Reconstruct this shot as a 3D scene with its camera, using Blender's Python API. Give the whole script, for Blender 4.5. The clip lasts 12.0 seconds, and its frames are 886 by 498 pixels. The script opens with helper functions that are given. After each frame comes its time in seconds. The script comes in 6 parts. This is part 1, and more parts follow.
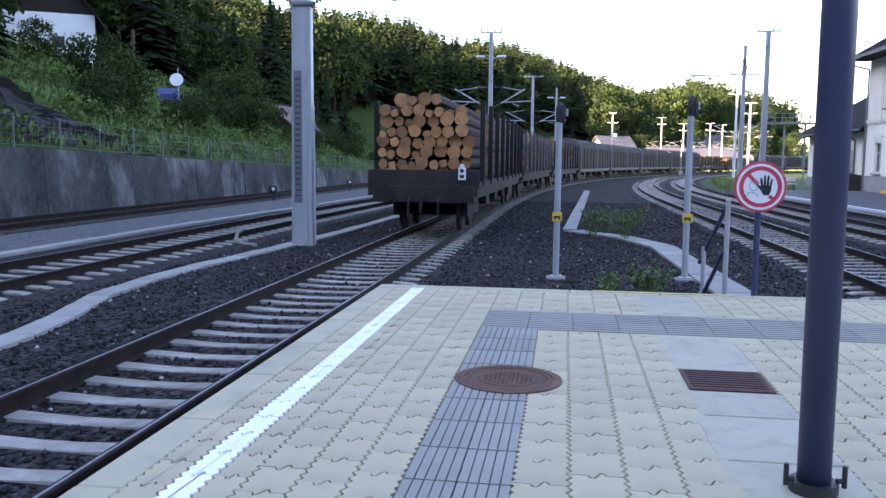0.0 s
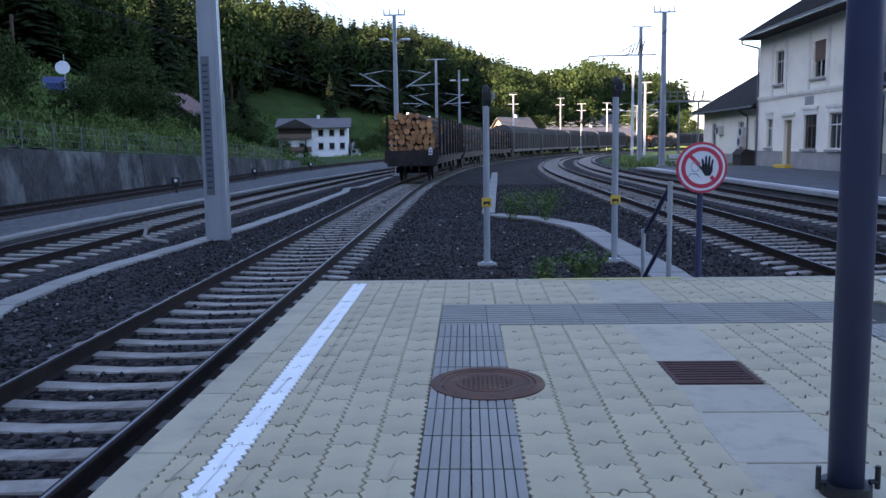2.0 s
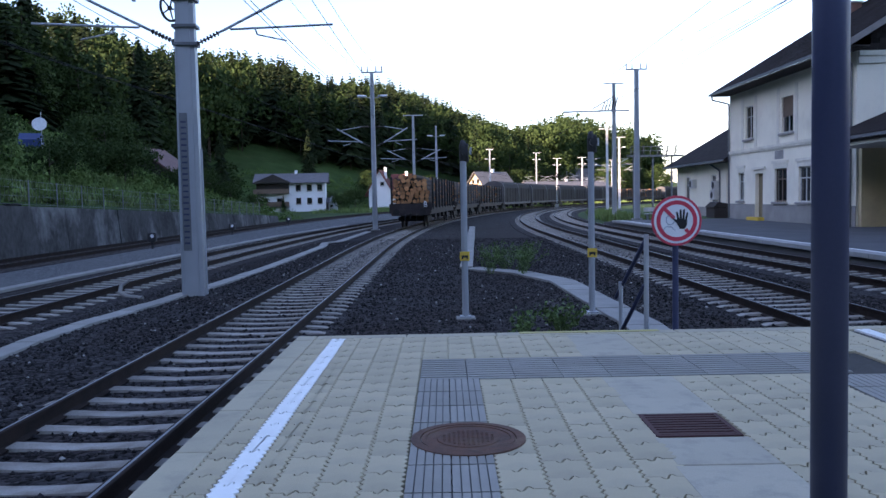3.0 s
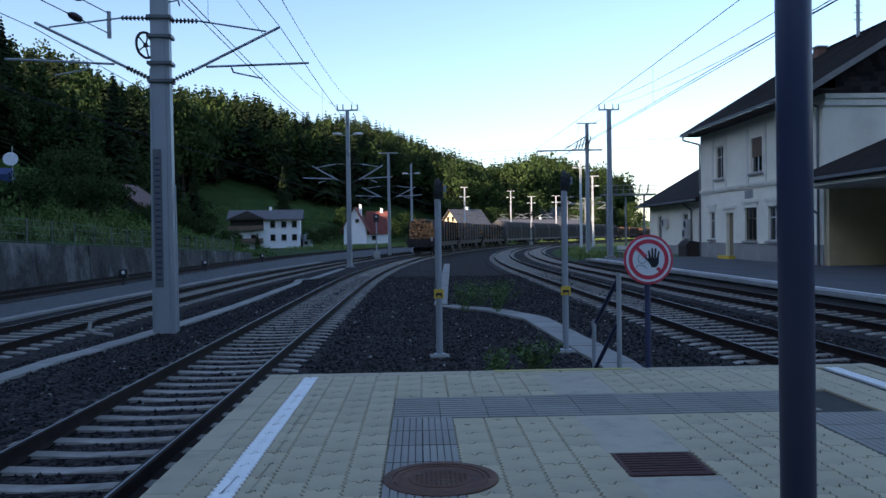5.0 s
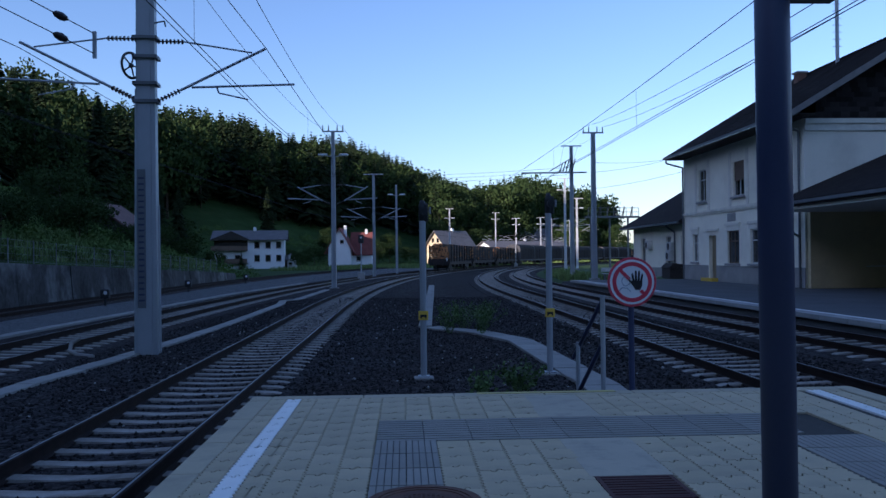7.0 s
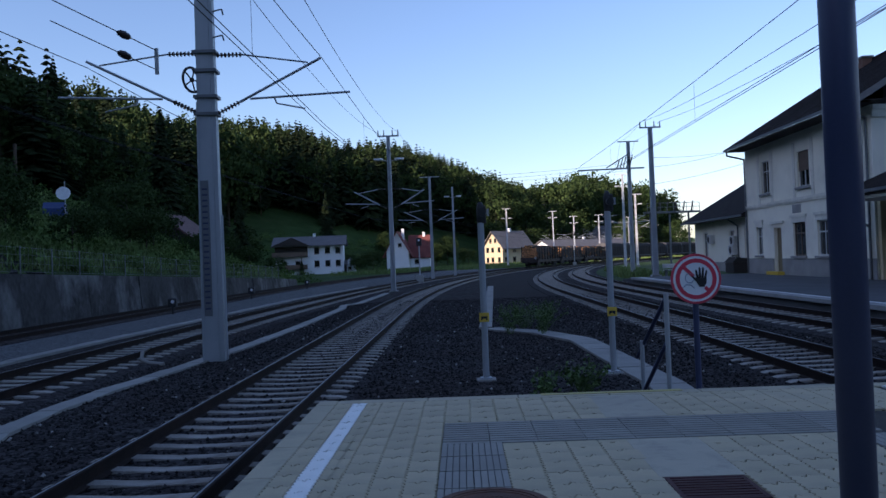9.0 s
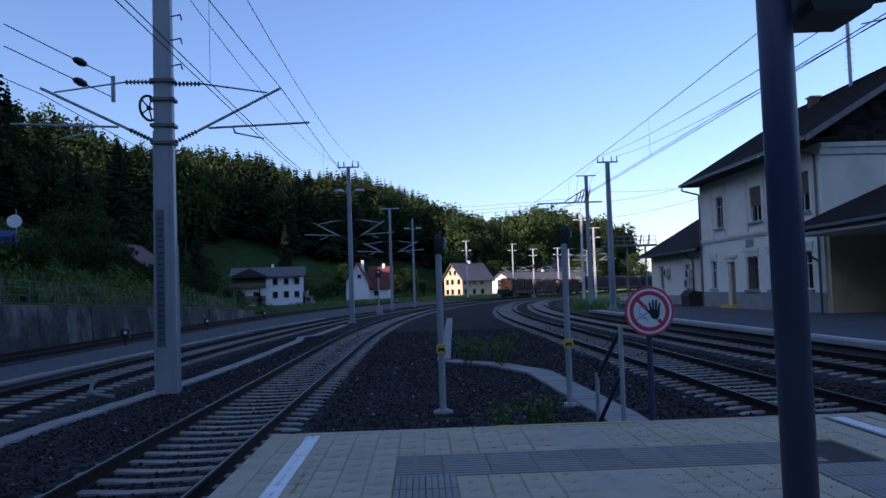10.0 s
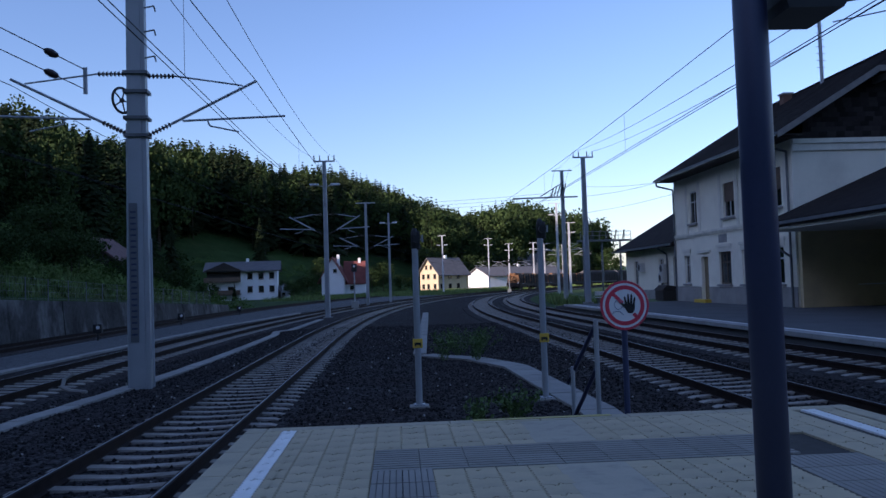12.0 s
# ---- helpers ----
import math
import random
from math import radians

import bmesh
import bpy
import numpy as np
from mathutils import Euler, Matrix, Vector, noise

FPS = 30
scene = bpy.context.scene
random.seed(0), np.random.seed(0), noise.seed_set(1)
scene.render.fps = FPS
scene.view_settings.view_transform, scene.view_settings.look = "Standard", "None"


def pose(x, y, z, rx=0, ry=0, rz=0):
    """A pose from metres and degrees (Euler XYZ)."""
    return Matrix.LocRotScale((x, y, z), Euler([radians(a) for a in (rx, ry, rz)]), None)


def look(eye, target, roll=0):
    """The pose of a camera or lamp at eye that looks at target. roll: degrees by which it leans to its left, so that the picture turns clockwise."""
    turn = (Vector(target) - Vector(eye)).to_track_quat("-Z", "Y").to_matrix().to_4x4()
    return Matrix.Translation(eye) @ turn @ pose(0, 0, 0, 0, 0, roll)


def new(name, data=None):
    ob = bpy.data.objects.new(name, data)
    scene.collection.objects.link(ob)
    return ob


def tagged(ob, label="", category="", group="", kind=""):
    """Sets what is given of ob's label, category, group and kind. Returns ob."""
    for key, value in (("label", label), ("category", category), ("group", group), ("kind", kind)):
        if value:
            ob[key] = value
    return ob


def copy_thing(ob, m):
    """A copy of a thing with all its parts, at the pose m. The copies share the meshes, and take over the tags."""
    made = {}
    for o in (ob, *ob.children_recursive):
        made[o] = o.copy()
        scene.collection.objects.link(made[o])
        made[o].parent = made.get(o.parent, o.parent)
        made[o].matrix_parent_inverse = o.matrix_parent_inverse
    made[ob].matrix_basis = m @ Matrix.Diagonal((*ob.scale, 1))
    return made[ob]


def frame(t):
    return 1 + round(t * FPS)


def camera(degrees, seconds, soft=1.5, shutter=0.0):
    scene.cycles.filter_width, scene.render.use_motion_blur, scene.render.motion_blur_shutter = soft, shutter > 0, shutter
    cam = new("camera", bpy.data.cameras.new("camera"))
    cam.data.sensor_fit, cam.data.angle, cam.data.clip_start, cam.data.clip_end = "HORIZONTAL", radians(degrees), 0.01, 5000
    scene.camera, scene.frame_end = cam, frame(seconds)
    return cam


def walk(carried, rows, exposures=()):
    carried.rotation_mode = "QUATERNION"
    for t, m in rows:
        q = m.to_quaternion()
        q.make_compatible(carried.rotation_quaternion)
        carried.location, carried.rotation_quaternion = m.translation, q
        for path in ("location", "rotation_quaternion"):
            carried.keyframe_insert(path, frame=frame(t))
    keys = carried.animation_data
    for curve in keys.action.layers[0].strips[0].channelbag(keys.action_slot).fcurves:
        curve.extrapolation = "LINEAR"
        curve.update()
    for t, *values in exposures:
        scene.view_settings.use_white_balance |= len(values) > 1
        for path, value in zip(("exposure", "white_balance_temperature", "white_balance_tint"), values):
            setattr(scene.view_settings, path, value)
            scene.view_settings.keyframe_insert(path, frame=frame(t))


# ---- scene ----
cam = camera(56.30, 12.0)
PATH = [
    (0.0, (0.718, -0.318, 1.467, 83.94, -0.57, 8.45)),
    (0.5, (0.527, -0.107, 1.481, 84.95, 0.57, 5.14)),
    (1.0, (0.364, -0.001, 1.487, 84.69, 0.38, 4.24)),
    (1.5, (0.265, 0.041, 1.487, 84.14, 0.51, 1.48)),
    (2.0, (0.253, 0.053, 1.512, 82.82, 0.85, 1.68)),
    (2.5, (0.270, 0.043, 1.521, 85.17, 1.39, 1.72)),
    (3.0, (0.245, 0.036, 1.516, 86.52, 1.10, 0.12)),
    (3.5, (0.248, 0.025, 1.523, 87.18, 0.96, -0.60)),
    (5.5, (0.255, 0.021, 1.524, 89.42, 0.78, -1.76)),
    (6.0, (0.255, 0.026, 1.526, 89.67, 0.56, -1.85)),
    (6.5, (0.256, 0.018, 1.529, 90.21, 0.57, -2.70)),
    (8.5, (0.255, -0.010, 1.534, 90.76, 1.67, -0.58)),
    (9.0, (0.231, -0.022, 1.548, 90.70, 2.18, 1.33)),
    (9.5, (0.244, -0.033, 1.539, 91.49, 2.38, 1.02)),
    (10.0, (0.274, -0.026, 1.538, 92.81, 1.85, -1.44)),
    (10.5, (0.287, -0.035, 1.541, 92.20, 1.15, -6.17)),
    (11.0, (0.278, -0.016, 1.531, 92.18, 0.62, -7.98)),
    (11.5, (0.263, -0.044, 1.537, 91.89, 1.14, -5.48)),
    (12.0, (0.263, -0.028, 1.536, 92.38, 1.84, -3.11)),
]
EXPOSURES = [(0.0, 2.9, 6750, 30), (0.5, 2.5, 6650, 29), (1.0, 2.28, 6500, 28), (2.0, 2.14, 6350, 28), (3.5, 1.88, 6100, 29), (5.5, 1.0, 5700, 16), (6.7, 0.62, 5100, 23), (9.0, 0.72, 5600, 25), (10.5, 0.60, 5150, 29), (12.0, 0.60, 5350, 28)]
TAIL_V, TAIL_A = 11.3, 0.10
walk(cam, [(t, pose(*p)) for t, p in PATH], exposures=EXPOSURES)

# ---- light ----
SUN_AZ, SUN_EL = 236.0, 16.2          # degrees clockwise from +Y; above the horizon
world = bpy.data.worlds.new("world")
scene.world = world
world.use_nodes = True
wn = world.node_tree.nodes
sky = wn.new("ShaderNodeTexSky")
sky.sky_type, sky.sun_disc = "NISHITA", False
sky.sun_elevation, sky.sun_rotation = radians(SUN_EL), radians(SUN_AZ)
sky.air_density, sky.dust_density, sky.ozone_density = 1.0, 0.6, 1.5
wn["Background"].inputs["Strength"].default_value = 0.12
world.node_tree.links.new(sky.outputs[0], wn["Background"].inputs["Color"])
sun = new("sun", bpy.data.lights.new("sun", "SUN"))
sun.data.energy, sun.data.angle, sun.data.color = 5.0, radians(0.6), (1.0, 0.80, 0.55)
sx, sy = math.sin(radians(SUN_AZ)), math.cos(radians(SUN_AZ))
sun.matrix_world = look((sx * 100, sy * 100, 100 * math.tan(radians(SUN_EL))), (0, 0, 0))


# ---- materials ----
def mat(name, col, rough=0.8, metal=0.0, col2=None, scale=3.0, fine=60.0, amount=0.35, bump=0.15, vary=0.0, stain=None, stain_scale=0.6,
        stain_amount=0.5, stretch=(1, 1, 1), spec=0.5, island=0.0):
    """Two scales of noise between two colours, optional stains and per-object variation."""
    m = bpy.data.materials.new(name)
    m.use_nodes = True
    nt = m.node_tree
    n, l = nt.nodes, nt.links
    b = n["Principled BSDF"]
    b.inputs["Roughness"].default_value, b.inputs["Metallic"].default_value = rough, metal
    b.inputs["Specular IOR Level"].default_value = spec
    tc = n.new("ShaderNodeTexCoord")
    mp = n.new("ShaderNodeMapping")
    mp.inputs["Scale"].default_value = stretch
    l.new(tc.outputs["Object"], mp.inputs[0])
    big, small = n.new("ShaderNodeTexNoise"), n.new("ShaderNodeTexNoise")
    for t, s in ((big, scale), (small, fine)):
        t.inputs["Scale"].default_value, t.inputs["Detail"].default_value = s, 6
        l.new(mp.outputs[0], t.inputs["Vector"])
    mix = n.new("ShaderNodeMix")
    mix.data_type = "RGBA"
    col2 = col2 or tuple(c * 0.6 for c in col)
    mix.inputs["A"].default_value, mix.inputs["B"].default_value = (*col, 1), (*col2, 1)
    add = n.new("ShaderNodeMath")
    add.operation = "MULTIPLY_ADD"
    l.new(small.outputs[0], add.inputs[0])
    add.inputs[1].default_value = 0.6
    l.new(big.outputs[0], add.inputs[2])
    rng = n.new("ShaderNodeMapRange")
    rng.inputs["From Min"].default_value, rng.inputs["From Max"].default_value = 0.55, 1.05
    rng.inputs["To Max"].default_value = min(1.0, amount * 2)
    l.new(add.outputs[0], rng.inputs[0])
    l.new(rng.outputs[0], mix.inputs["Factor"])
    out = mix.outputs["Result"]
    if stain:
        st = n.new("ShaderNodeTexNoise")
        st.inputs["Scale"].default_value, st.inputs["Detail"].default_value = stain_scale, 8
        st.inputs["Roughness"].default_value = 0.65
        l.new(mp.outputs[0], st.inputs["Vector"])
        r2 = n.new("ShaderNodeMapRange")
        r2.inputs["From Min"].default_value, r2.inputs["From Max"].default_value = 0.5, 0.68
        r2.inputs["To Max"].default_value = stain_amount
        l.new(st.outputs[0], r2.inputs[0])
        m2 = n.new("ShaderNodeMix")
        m2.data_type = "RGBA"
        l.new(r2.outputs[0], m2.inputs["Factor"])
        l.new(out, m2.inputs["A"])
        m2.inputs["B"].default_value = (*stain, 1)
        out = m2.outputs["Result"]
    if vary or island:
        src = n.new("ShaderNodeNewGeometry").outputs["Random Per Island"] if island else n.new("ShaderNodeObjectInfo").outputs["Random"]
        v = vary or island
        r3 = n.new("ShaderNodeMapRange")
        r3.inputs["To Min"].default_value, r3.inputs["To Max"].default_value = 1 - v, 1 + v
        l.new(src, r3.inputs[0])
        hs = n.new("ShaderNodeHueSaturation")
        l.new(r3.outputs[0], hs.inputs["Value"])
        l.new(out, hs.inputs["Color"])
        out = hs.outputs[0]
    l.new(out, b.inputs["Base Color"])
    if bump:
        bp = n.new("ShaderNodeBump")
        bp.inputs["Strength"].default_value, bp.inputs["Distance"].default_value = bump, 0.02
        l.new(small.outputs[0], bp.inputs["Height"])
        l.new(bp.outputs[0], b.inputs["Normal"])
    return m


def gravel(name, dark, light, size, brown=None):
    """Crushed stone: Voronoi cells, each of its own tone, with relief."""
    m = bpy.data.materials.new(name)
    m.use_nodes = True
    nt = m.node_tree
    n, l = nt.nodes, nt.links
    b = n["Principled BSDF"]
    b.inputs["Roughness"].default_value = 0.95
    b.inputs["Specular IOR Level"].default_value = 0.08
    tc = n.new("ShaderNodeTexCoord")
    vo = n.new("ShaderNodeTexVoronoi")
    vo.inputs["Scale"].default_value = 1 / size
    l.new(tc.outputs["Object"], vo.inputs["Vector"])
    sep = n.new("ShaderNodeSeparateColor")
    l.new(vo.outputs["Color"], sep.inputs[0])
    ramp = n.new("ShaderNodeValToRGB")
    ramp.color_ramp.elements[0].color, ramp.color_ramp.elements[1].color = (*dark, 1), (*light, 1)
    ramp.color_ramp.elements[0].position, ramp.color_ramp.elements[1].position = 0.1, 0.97
    l.new(sep.outputs[0], ramp.inputs[0])
    out = ramp.outputs[0]
    if brown:
        no = n.new("ShaderNodeTexNoise")
        no.inputs["Scale"].default_value, no.inputs["Detail"].default_value = 0.5, 8
        l.new(tc.outputs["Object"], no.inputs["Vector"])
        r = n.new("ShaderNodeMapRange")
        r.inputs["From Min"].default_value, r.inputs["From Max"].default_value = 0.45, 0.7
        r.inputs["To Max"].default_value = 0.75
        l.new(no.outputs[0], r.inputs[0])
        mx = n.new("ShaderNodeMix")
        mx.data_type, mx.blend_type = "RGBA", "MULTIPLY"
        l.new(r.outputs[0], mx.inputs["Factor"])
        l.new(out, mx.inputs["A"])
        mx.inputs["B"].default_value = (*brown, 1)
        out = mx.outputs["Result"]
    l.new(out, b.inputs["Base Color"])
    bp = n.new("ShaderNodeBump")
    bp.inputs["Strength"].default_value, bp.inputs["Distance"].default_value = 0.9, size * 0.6
    bp.invert = True
    l.new(vo.outputs["Distance"], bp.inputs["Height"])
    l.new(bp.outputs[0], b.inputs["Normal"])
    return m


M = {}
M["ballast"] = gravel("ballast", (0.0080, 0.0073, 0.0078), (0.072, 0.067, 0.067), 0.055, brown=(0.80, 0.62, 0.54))
M["grit"] = gravel("pale_grit", (0.070, 0.072, 0.072), (0.18, 0.18, 0.178), 0.05)
M["stone"] = mat("ballast_stone", (0.044, 0.041, 0.041), 0.92, col2=(0.015, 0.013, 0.013), island=0.75, scale=8, spec=0.12)
M["palestone"] = mat("pale_limestone_chip", (0.30, 0.29, 0.27), 0.9, col2=(0.16, 0.155, 0.15), island=0.5, scale=8, spec=0.15)
M["grass"] = mat("grass", (0.048, 0.085, 0.024), 0.95, col2=(0.024, 0.046, 0.012), scale=0.22, fine=2.2, amount=0.8, bump=0.6, stain=(0.07, 0.085, 0.03), stain_scale=0.12, spec=0.1)
M["blade"] = mat("grass_blade", (0.12, 0.20, 0.055), 0.8, col2=(0.14, 0.15, 0.06), scale=0.8, island=0.4, spec=0.2)
M["rail_head"] = mat("polished_rail_steel", (0.21, 0.215, 0.235), 0.38, 1.0, scale=2, amount=0.2, bump=0.02)
M["rail"] = mat("rusty_rail_steel", (0.013, 0.009, 0.008), 0.85, 0.0, col2=(0.030, 0.018, 0.014), scale=4, amount=0.5, spec=0.2)
M["sleeper"] = mat("sleeper_concrete", (0.37, 0.35, 0.315), 0.92, col2=(0.22, 0.195, 0.165), scale=5, amount=0.5, vary=0.13, stain=(0.16, 0.12, 0.09), stain_scale=3, spec=0.15)
M["wood_sleeper"] = mat("oiled_wood", (0.06, 0.045, 0.035), 0.9, vary=0.3, scale=4)
M["paver"] = mat("paver_concrete", (0.48, 0.415, 0.275), 0.88, col2=(0.39, 0.335, 0.23), scale=1.3, fine=120, amount=0.3, vary=0.07, stain=(0.30, 0.27, 0.21), stain_scale=1.6, stain_amount=0.4, spec=0.3)
M["slab"] = mat("slab_concrete", (0.45, 0.405, 0.305), 0.9, col2=(0.36, 0.325, 0.25), scale=2, fine=90, amount=0.35, vary=0.06, stain=(0.16, 0.15, 0.14), stain_scale=5, stain_amount=0.35)
M["edge"] = mat("edge_slab_concrete", (0.47, 0.415, 0.29), 0.9, col2=(0.37, 0.33, 0.24), scale=2, fine=90, amount=0.35, vary=0.05, stain=(0.24, 0.22, 0.18), stain_scale=3, stain_amount=0.4, spec=0.3)
M["tactile"] = mat("tactile_concrete", (0.295, 0.28, 0.245), 0.92, col2=(0.22, 0.21, 0.185), scale=3, fine=90, amount=0.3, vary=0.08)
# darker tone that paints the shade in the guide stones' grooves
M["groove"] = mat("shaded_groove", (0.15, 0.148, 0.14), 0.95, scale=6)
M["joint"] = mat("joint_sand", (0.05, 0.045, 0.038), 0.95, col2=(0.02, 0.018, 0.016), scale=9)
M["white_line"] = mat("white_road_paint", (0.88, 0.88, 0.84), 0.6, col2=(0.74, 0.74, 0.70), scale=5, amount=0.25, vary=0.03)
M["concrete"] = mat("concrete", (0.36, 0.36, 0.34), 0.9, col2=(0.25, 0.25, 0.24), scale=1.5, amount=0.4, stain=(0.14, 0.14, 0.13), stain_scale=1.2)
M["trough"] = mat("pale_concrete", (0.30, 0.29, 0.26), 0.9, col2=(0.21, 0.20, 0.185), scale=2, amount=0.4, vary=0.1)
M["oldwall"] = mat("weathered_wall_concrete", (0.098, 0.096, 0.092), 0.95, col2=(0.030, 0.029, 0.028), scale=0.9, fine=9, amount=0.75, stain=(0.36, 0.355, 0.34), stain_scale=0.6, stain_amount=0.6, stretch=(1, .6, .42), bump=0.5, spec=0.15)
M["galv"] = mat("galvanised_steel", (0.40, 0.42, 0.44), 0.55, 0.35, col2=(0.33, 0.345, 0.36), scale=3, amount=0.3, bump=0.03)
M["darkpole"] = mat("dark_blue_grey_paint", (0.038, 0.047, 0.105), 0.45, 0.0, col2=(0.030, 0.038, 0.085), scale=4, bump=0.03)
M["black"] = mat("black_plastic", (0.02, 0.02, 0.022), 0.55, scale=6, bump=0.05)
M["wire"] = mat("weathered_copper", (0.016, 0.018, 0.018), 0.8, 0.0, spec=0.1)
M["insulator"] = mat("brown_ceramic", (0.03, 0.02, 0.018), 0.3)
M["rust"] = mat("rusty_cast_iron", (0.135, 0.058, 0.034), 0.9, 0.0, col2=(0.058, 0.032, 0.024), scale=7, fine=90, amount=0.6, bump=0.3, stain=(0.2, 0.12, 0.07), stain_scale=4)
M["darkrust"] = mat("dark_rusty_iron", (0.085, 0.03, 0.028), 0.8, 0.3, scale=8)
M["hole"] = mat("drain_dark", (0.01, 0.009, 0.009), 0.95)
M["red"] = mat("red_sign_paint", (0.62, 0.05, 0.09), 0.45, scale=3, amount=0.12, bump=0.0)
M["signwhite"] = mat("white_sign_paint", (0.80, 0.82, 0.84), 0.45, scale=3, amount=0.08, bump=0.0)
M["signblack"] = mat("black_sign_paint", (0.015, 0.016, 0.02), 0.5, bump=0.0)
M["signgrey"] = mat("grey_sign_paint", (0.35, 0.4, 0.5), 0.5, bump=0.0)
M["yellow"] = mat("yellow_paint", (0.75, 0.5, 0.05), 0.6, col2=(0.6, 0.4, 0.06), scale=6)
M["weed"] = mat("weed_leaves", (0.07, 0.13, 0.03), 0.8, col2=(0.11, 0.16, 0.05), scale=3, island=0.4, bump=0)
M["doorwood"] = mat("ochre_door_wood", (0.26, 0.21, 0.12), 0.8, scale=3)
M["oldyellow"] = mat("worn_yellow_paint", (0.5, 0.42, 0.12), 0.8, col2=(0.35, 0.32, 0.18), scale=5)
M["plaster"] = mat("cream_plaster", (0.90, 0.865, 0.72), 0.95, col2=(0.80, 0.765, 0.63), scale=0.6, fine=30, amount=0.35, stain=(0.52, 0.48, 0.39), stain_scale=0.35, stain_amount=0.35)
M["plinth"] = mat("grey_plaster", (0.37, 0.36, 0.34), 0.95, scale=1, stain=(0.22, 0.22, 0.21))
M["trim"] = mat("pale_plaster_trim", (0.82, 0.79, 0.67), 0.9, scale=2, amount=0.25)
M["tiles"] = mat("dark_roof_tiles", (0.034, 0.027, 0.025), 0.9, col2=(0.016, 0.013, 0.013), scale=2, fine=14, amount=0.5, bump=0.5, vary=0.2, island=0.0, spec=0.1)
M["rooftile"] = mat("roof_tile", (0.036, 0.028, 0.026), 0.9, col2=(0.017, 0.014, 0.014), scale=2, fine=20, amount=0.5, island=0.3, spec=0.1)
M["barge"] = mat("weathered_grey_board", (0.26, 0.25, 0.24), 0.9, col2=(0.15, 0.145, 0.14), scale=3, fine=40)
M["slate"] = mat("dark_shingle", (0.045, 0.038, 0.036), 0.9, col2=(0.022, 0.019, 0.019), vary=0.45, spec=0.15)
M["glass"] = mat("window_glass", (0.02, 0.024, 0.028), 0.08, 0.0, scale=1, bump=0.0, spec=0.8)
M["frame"] = mat("white_window_frame", (0.66, 0.66, 0.63), 0.6, scale=3)
M["brownframe"] = mat("brown_wood", (0.16, 0.11, 0.075), 0.7, scale=3)
M["darkwood"] = mat("dark_weathered_wood", (0.045, 0.038, 0.033), 0.9, scale=3, fine=40, stretch=(1, 1, 6))
M["brick"] = mat("chimney_brick", (0.22, 0.12, 0.085), 0.9, scale=4)
M["pipe"] = mat("grey_zinc", (0.19, 0.20, 0.21), 0.55, 0.4, scale=3)
M["asphalt"] = mat("asphalt", (0.125, 0.127, 0.132), 0.95, spec=0.15, col2=(0.088, 0.09, 0.094), scale=0.7, fine=90, amount=0.4, stain=(0.13, 0.13, 0.13), stain_scale=0.4)
M["bark"] = mat("bark", (0.07, 0.05, 0.035), 0.95, scale=6)
M["needles"] = mat("spruce_needles", (0.010, 0.018, 0.009), 0.9, col2=(0.030, 0.042, 0.016), scale=0.09, fine=0.5, amount=0.6, island=0.15, spec=0.06, bump=0)
M["leaves"] = mat("leaves", (0.020, 0.038, 0.012), 0.85, col2=(0.052, 0.078, 0.024), scale=0.09, fine=0.5, amount=0.6, island=0.15, spec=0.08, bump=0)
M["bushleaf"] = mat("bush_leaves", (0.060, 0.112, 0.028), 0.85, col2=(0.12, 0.175, 0.05), scale=0.12, fine=0.5, amount=0.6, island=0.2, spec=0.1, bump=0)
M["log"] = mat("log_bark", (0.040, 0.027, 0.020), 0.95, col2=(0.085, 0.055, 0.033), scale=5, vary=0.2)
M["logend"] = mat("sawn_log_end", (0.47, 0.23, 0.095), 0.85, col2=(0.28, 0.125, 0.05), scale=4, fine=30, amount=0.5, vary=0.42, bump=0.1)
M["wagon"] = mat("brown_wagon_paint", (0.03, 0.021, 0.02), 0.8, col2=(0.016, 0.012, 0.012), scale=2, fine=12, amount=0.5, stain=(0.055, 0.04, 0.032), stain_scale=1.5)
M["wagondark"] = mat("sooty_steel", (0.010, 0.0095, 0.010), 0.85, col2=(0.022, 0.017, 0.016), scale=3)
M["tarp"] = mat("grey_wagon_wall", (0.10, 0.097, 0.10), 0.8, 0.0, col2=(0.055, 0.052, 0.054), scale=1.2, fine=8, amount=0.5, stain=(0.10, 0.085, 0.08), stain_scale=0.8, stretch=(1, 1, 0.3))
M["cover"] = mat("slate_grey_wagon_wall", (0.024, 0.020, 0.0205), 0.85, 0.0, col2=(0.013, 0.011, 0.011), scale=1, fine=8, amount=0.5, stain=(0.042, 0.036, 0.035), stain_scale=0.7, stretch=(1, 1, 0.3), spec=0.2)
M["whitewall"] = mat("white_house_plaster", (0.78, 0.79, 0.80), 0.9, col2=(0.68, 0.69, 0.7), scale=0.5, amount=0.3)
M["yellowwall"] = mat("ochre_house_plaster", (0.62, 0.50, 0.32), 0.9, scale=0.5, amount=0.25)
M["canopywall"] = mat("cream_yellow_plaster", (0.74, 0.63, 0.38), 0.95, col2=(0.62, 0.52, 0.31), scale=0.8, fine=20, amount=0.4, stain=(0.45, 0.38, 0.26), stain_scale=0.5, stain_amount=0.4)
M["redroof"] = mat("red_roof_tiles", (0.19, 0.055, 0.045), 0.85, scale=1, fine=8, amount=0.5)
M["greyroof"] = mat("grey_roof_tiles", (0.14, 0.135, 0.14), 0.8, scale=1, fine=8, amount=0.4)
M["fadedroof"] = mat("faded_pink_roof", (0.15, 0.085, 0.08), 0.9, col2=(0.09, 0.05, 0.05), scale=1, fine=8, amount=0.5)
M["blue"] = mat("blue_plastic", (0.015, 0.04, 0.16), 0.5)
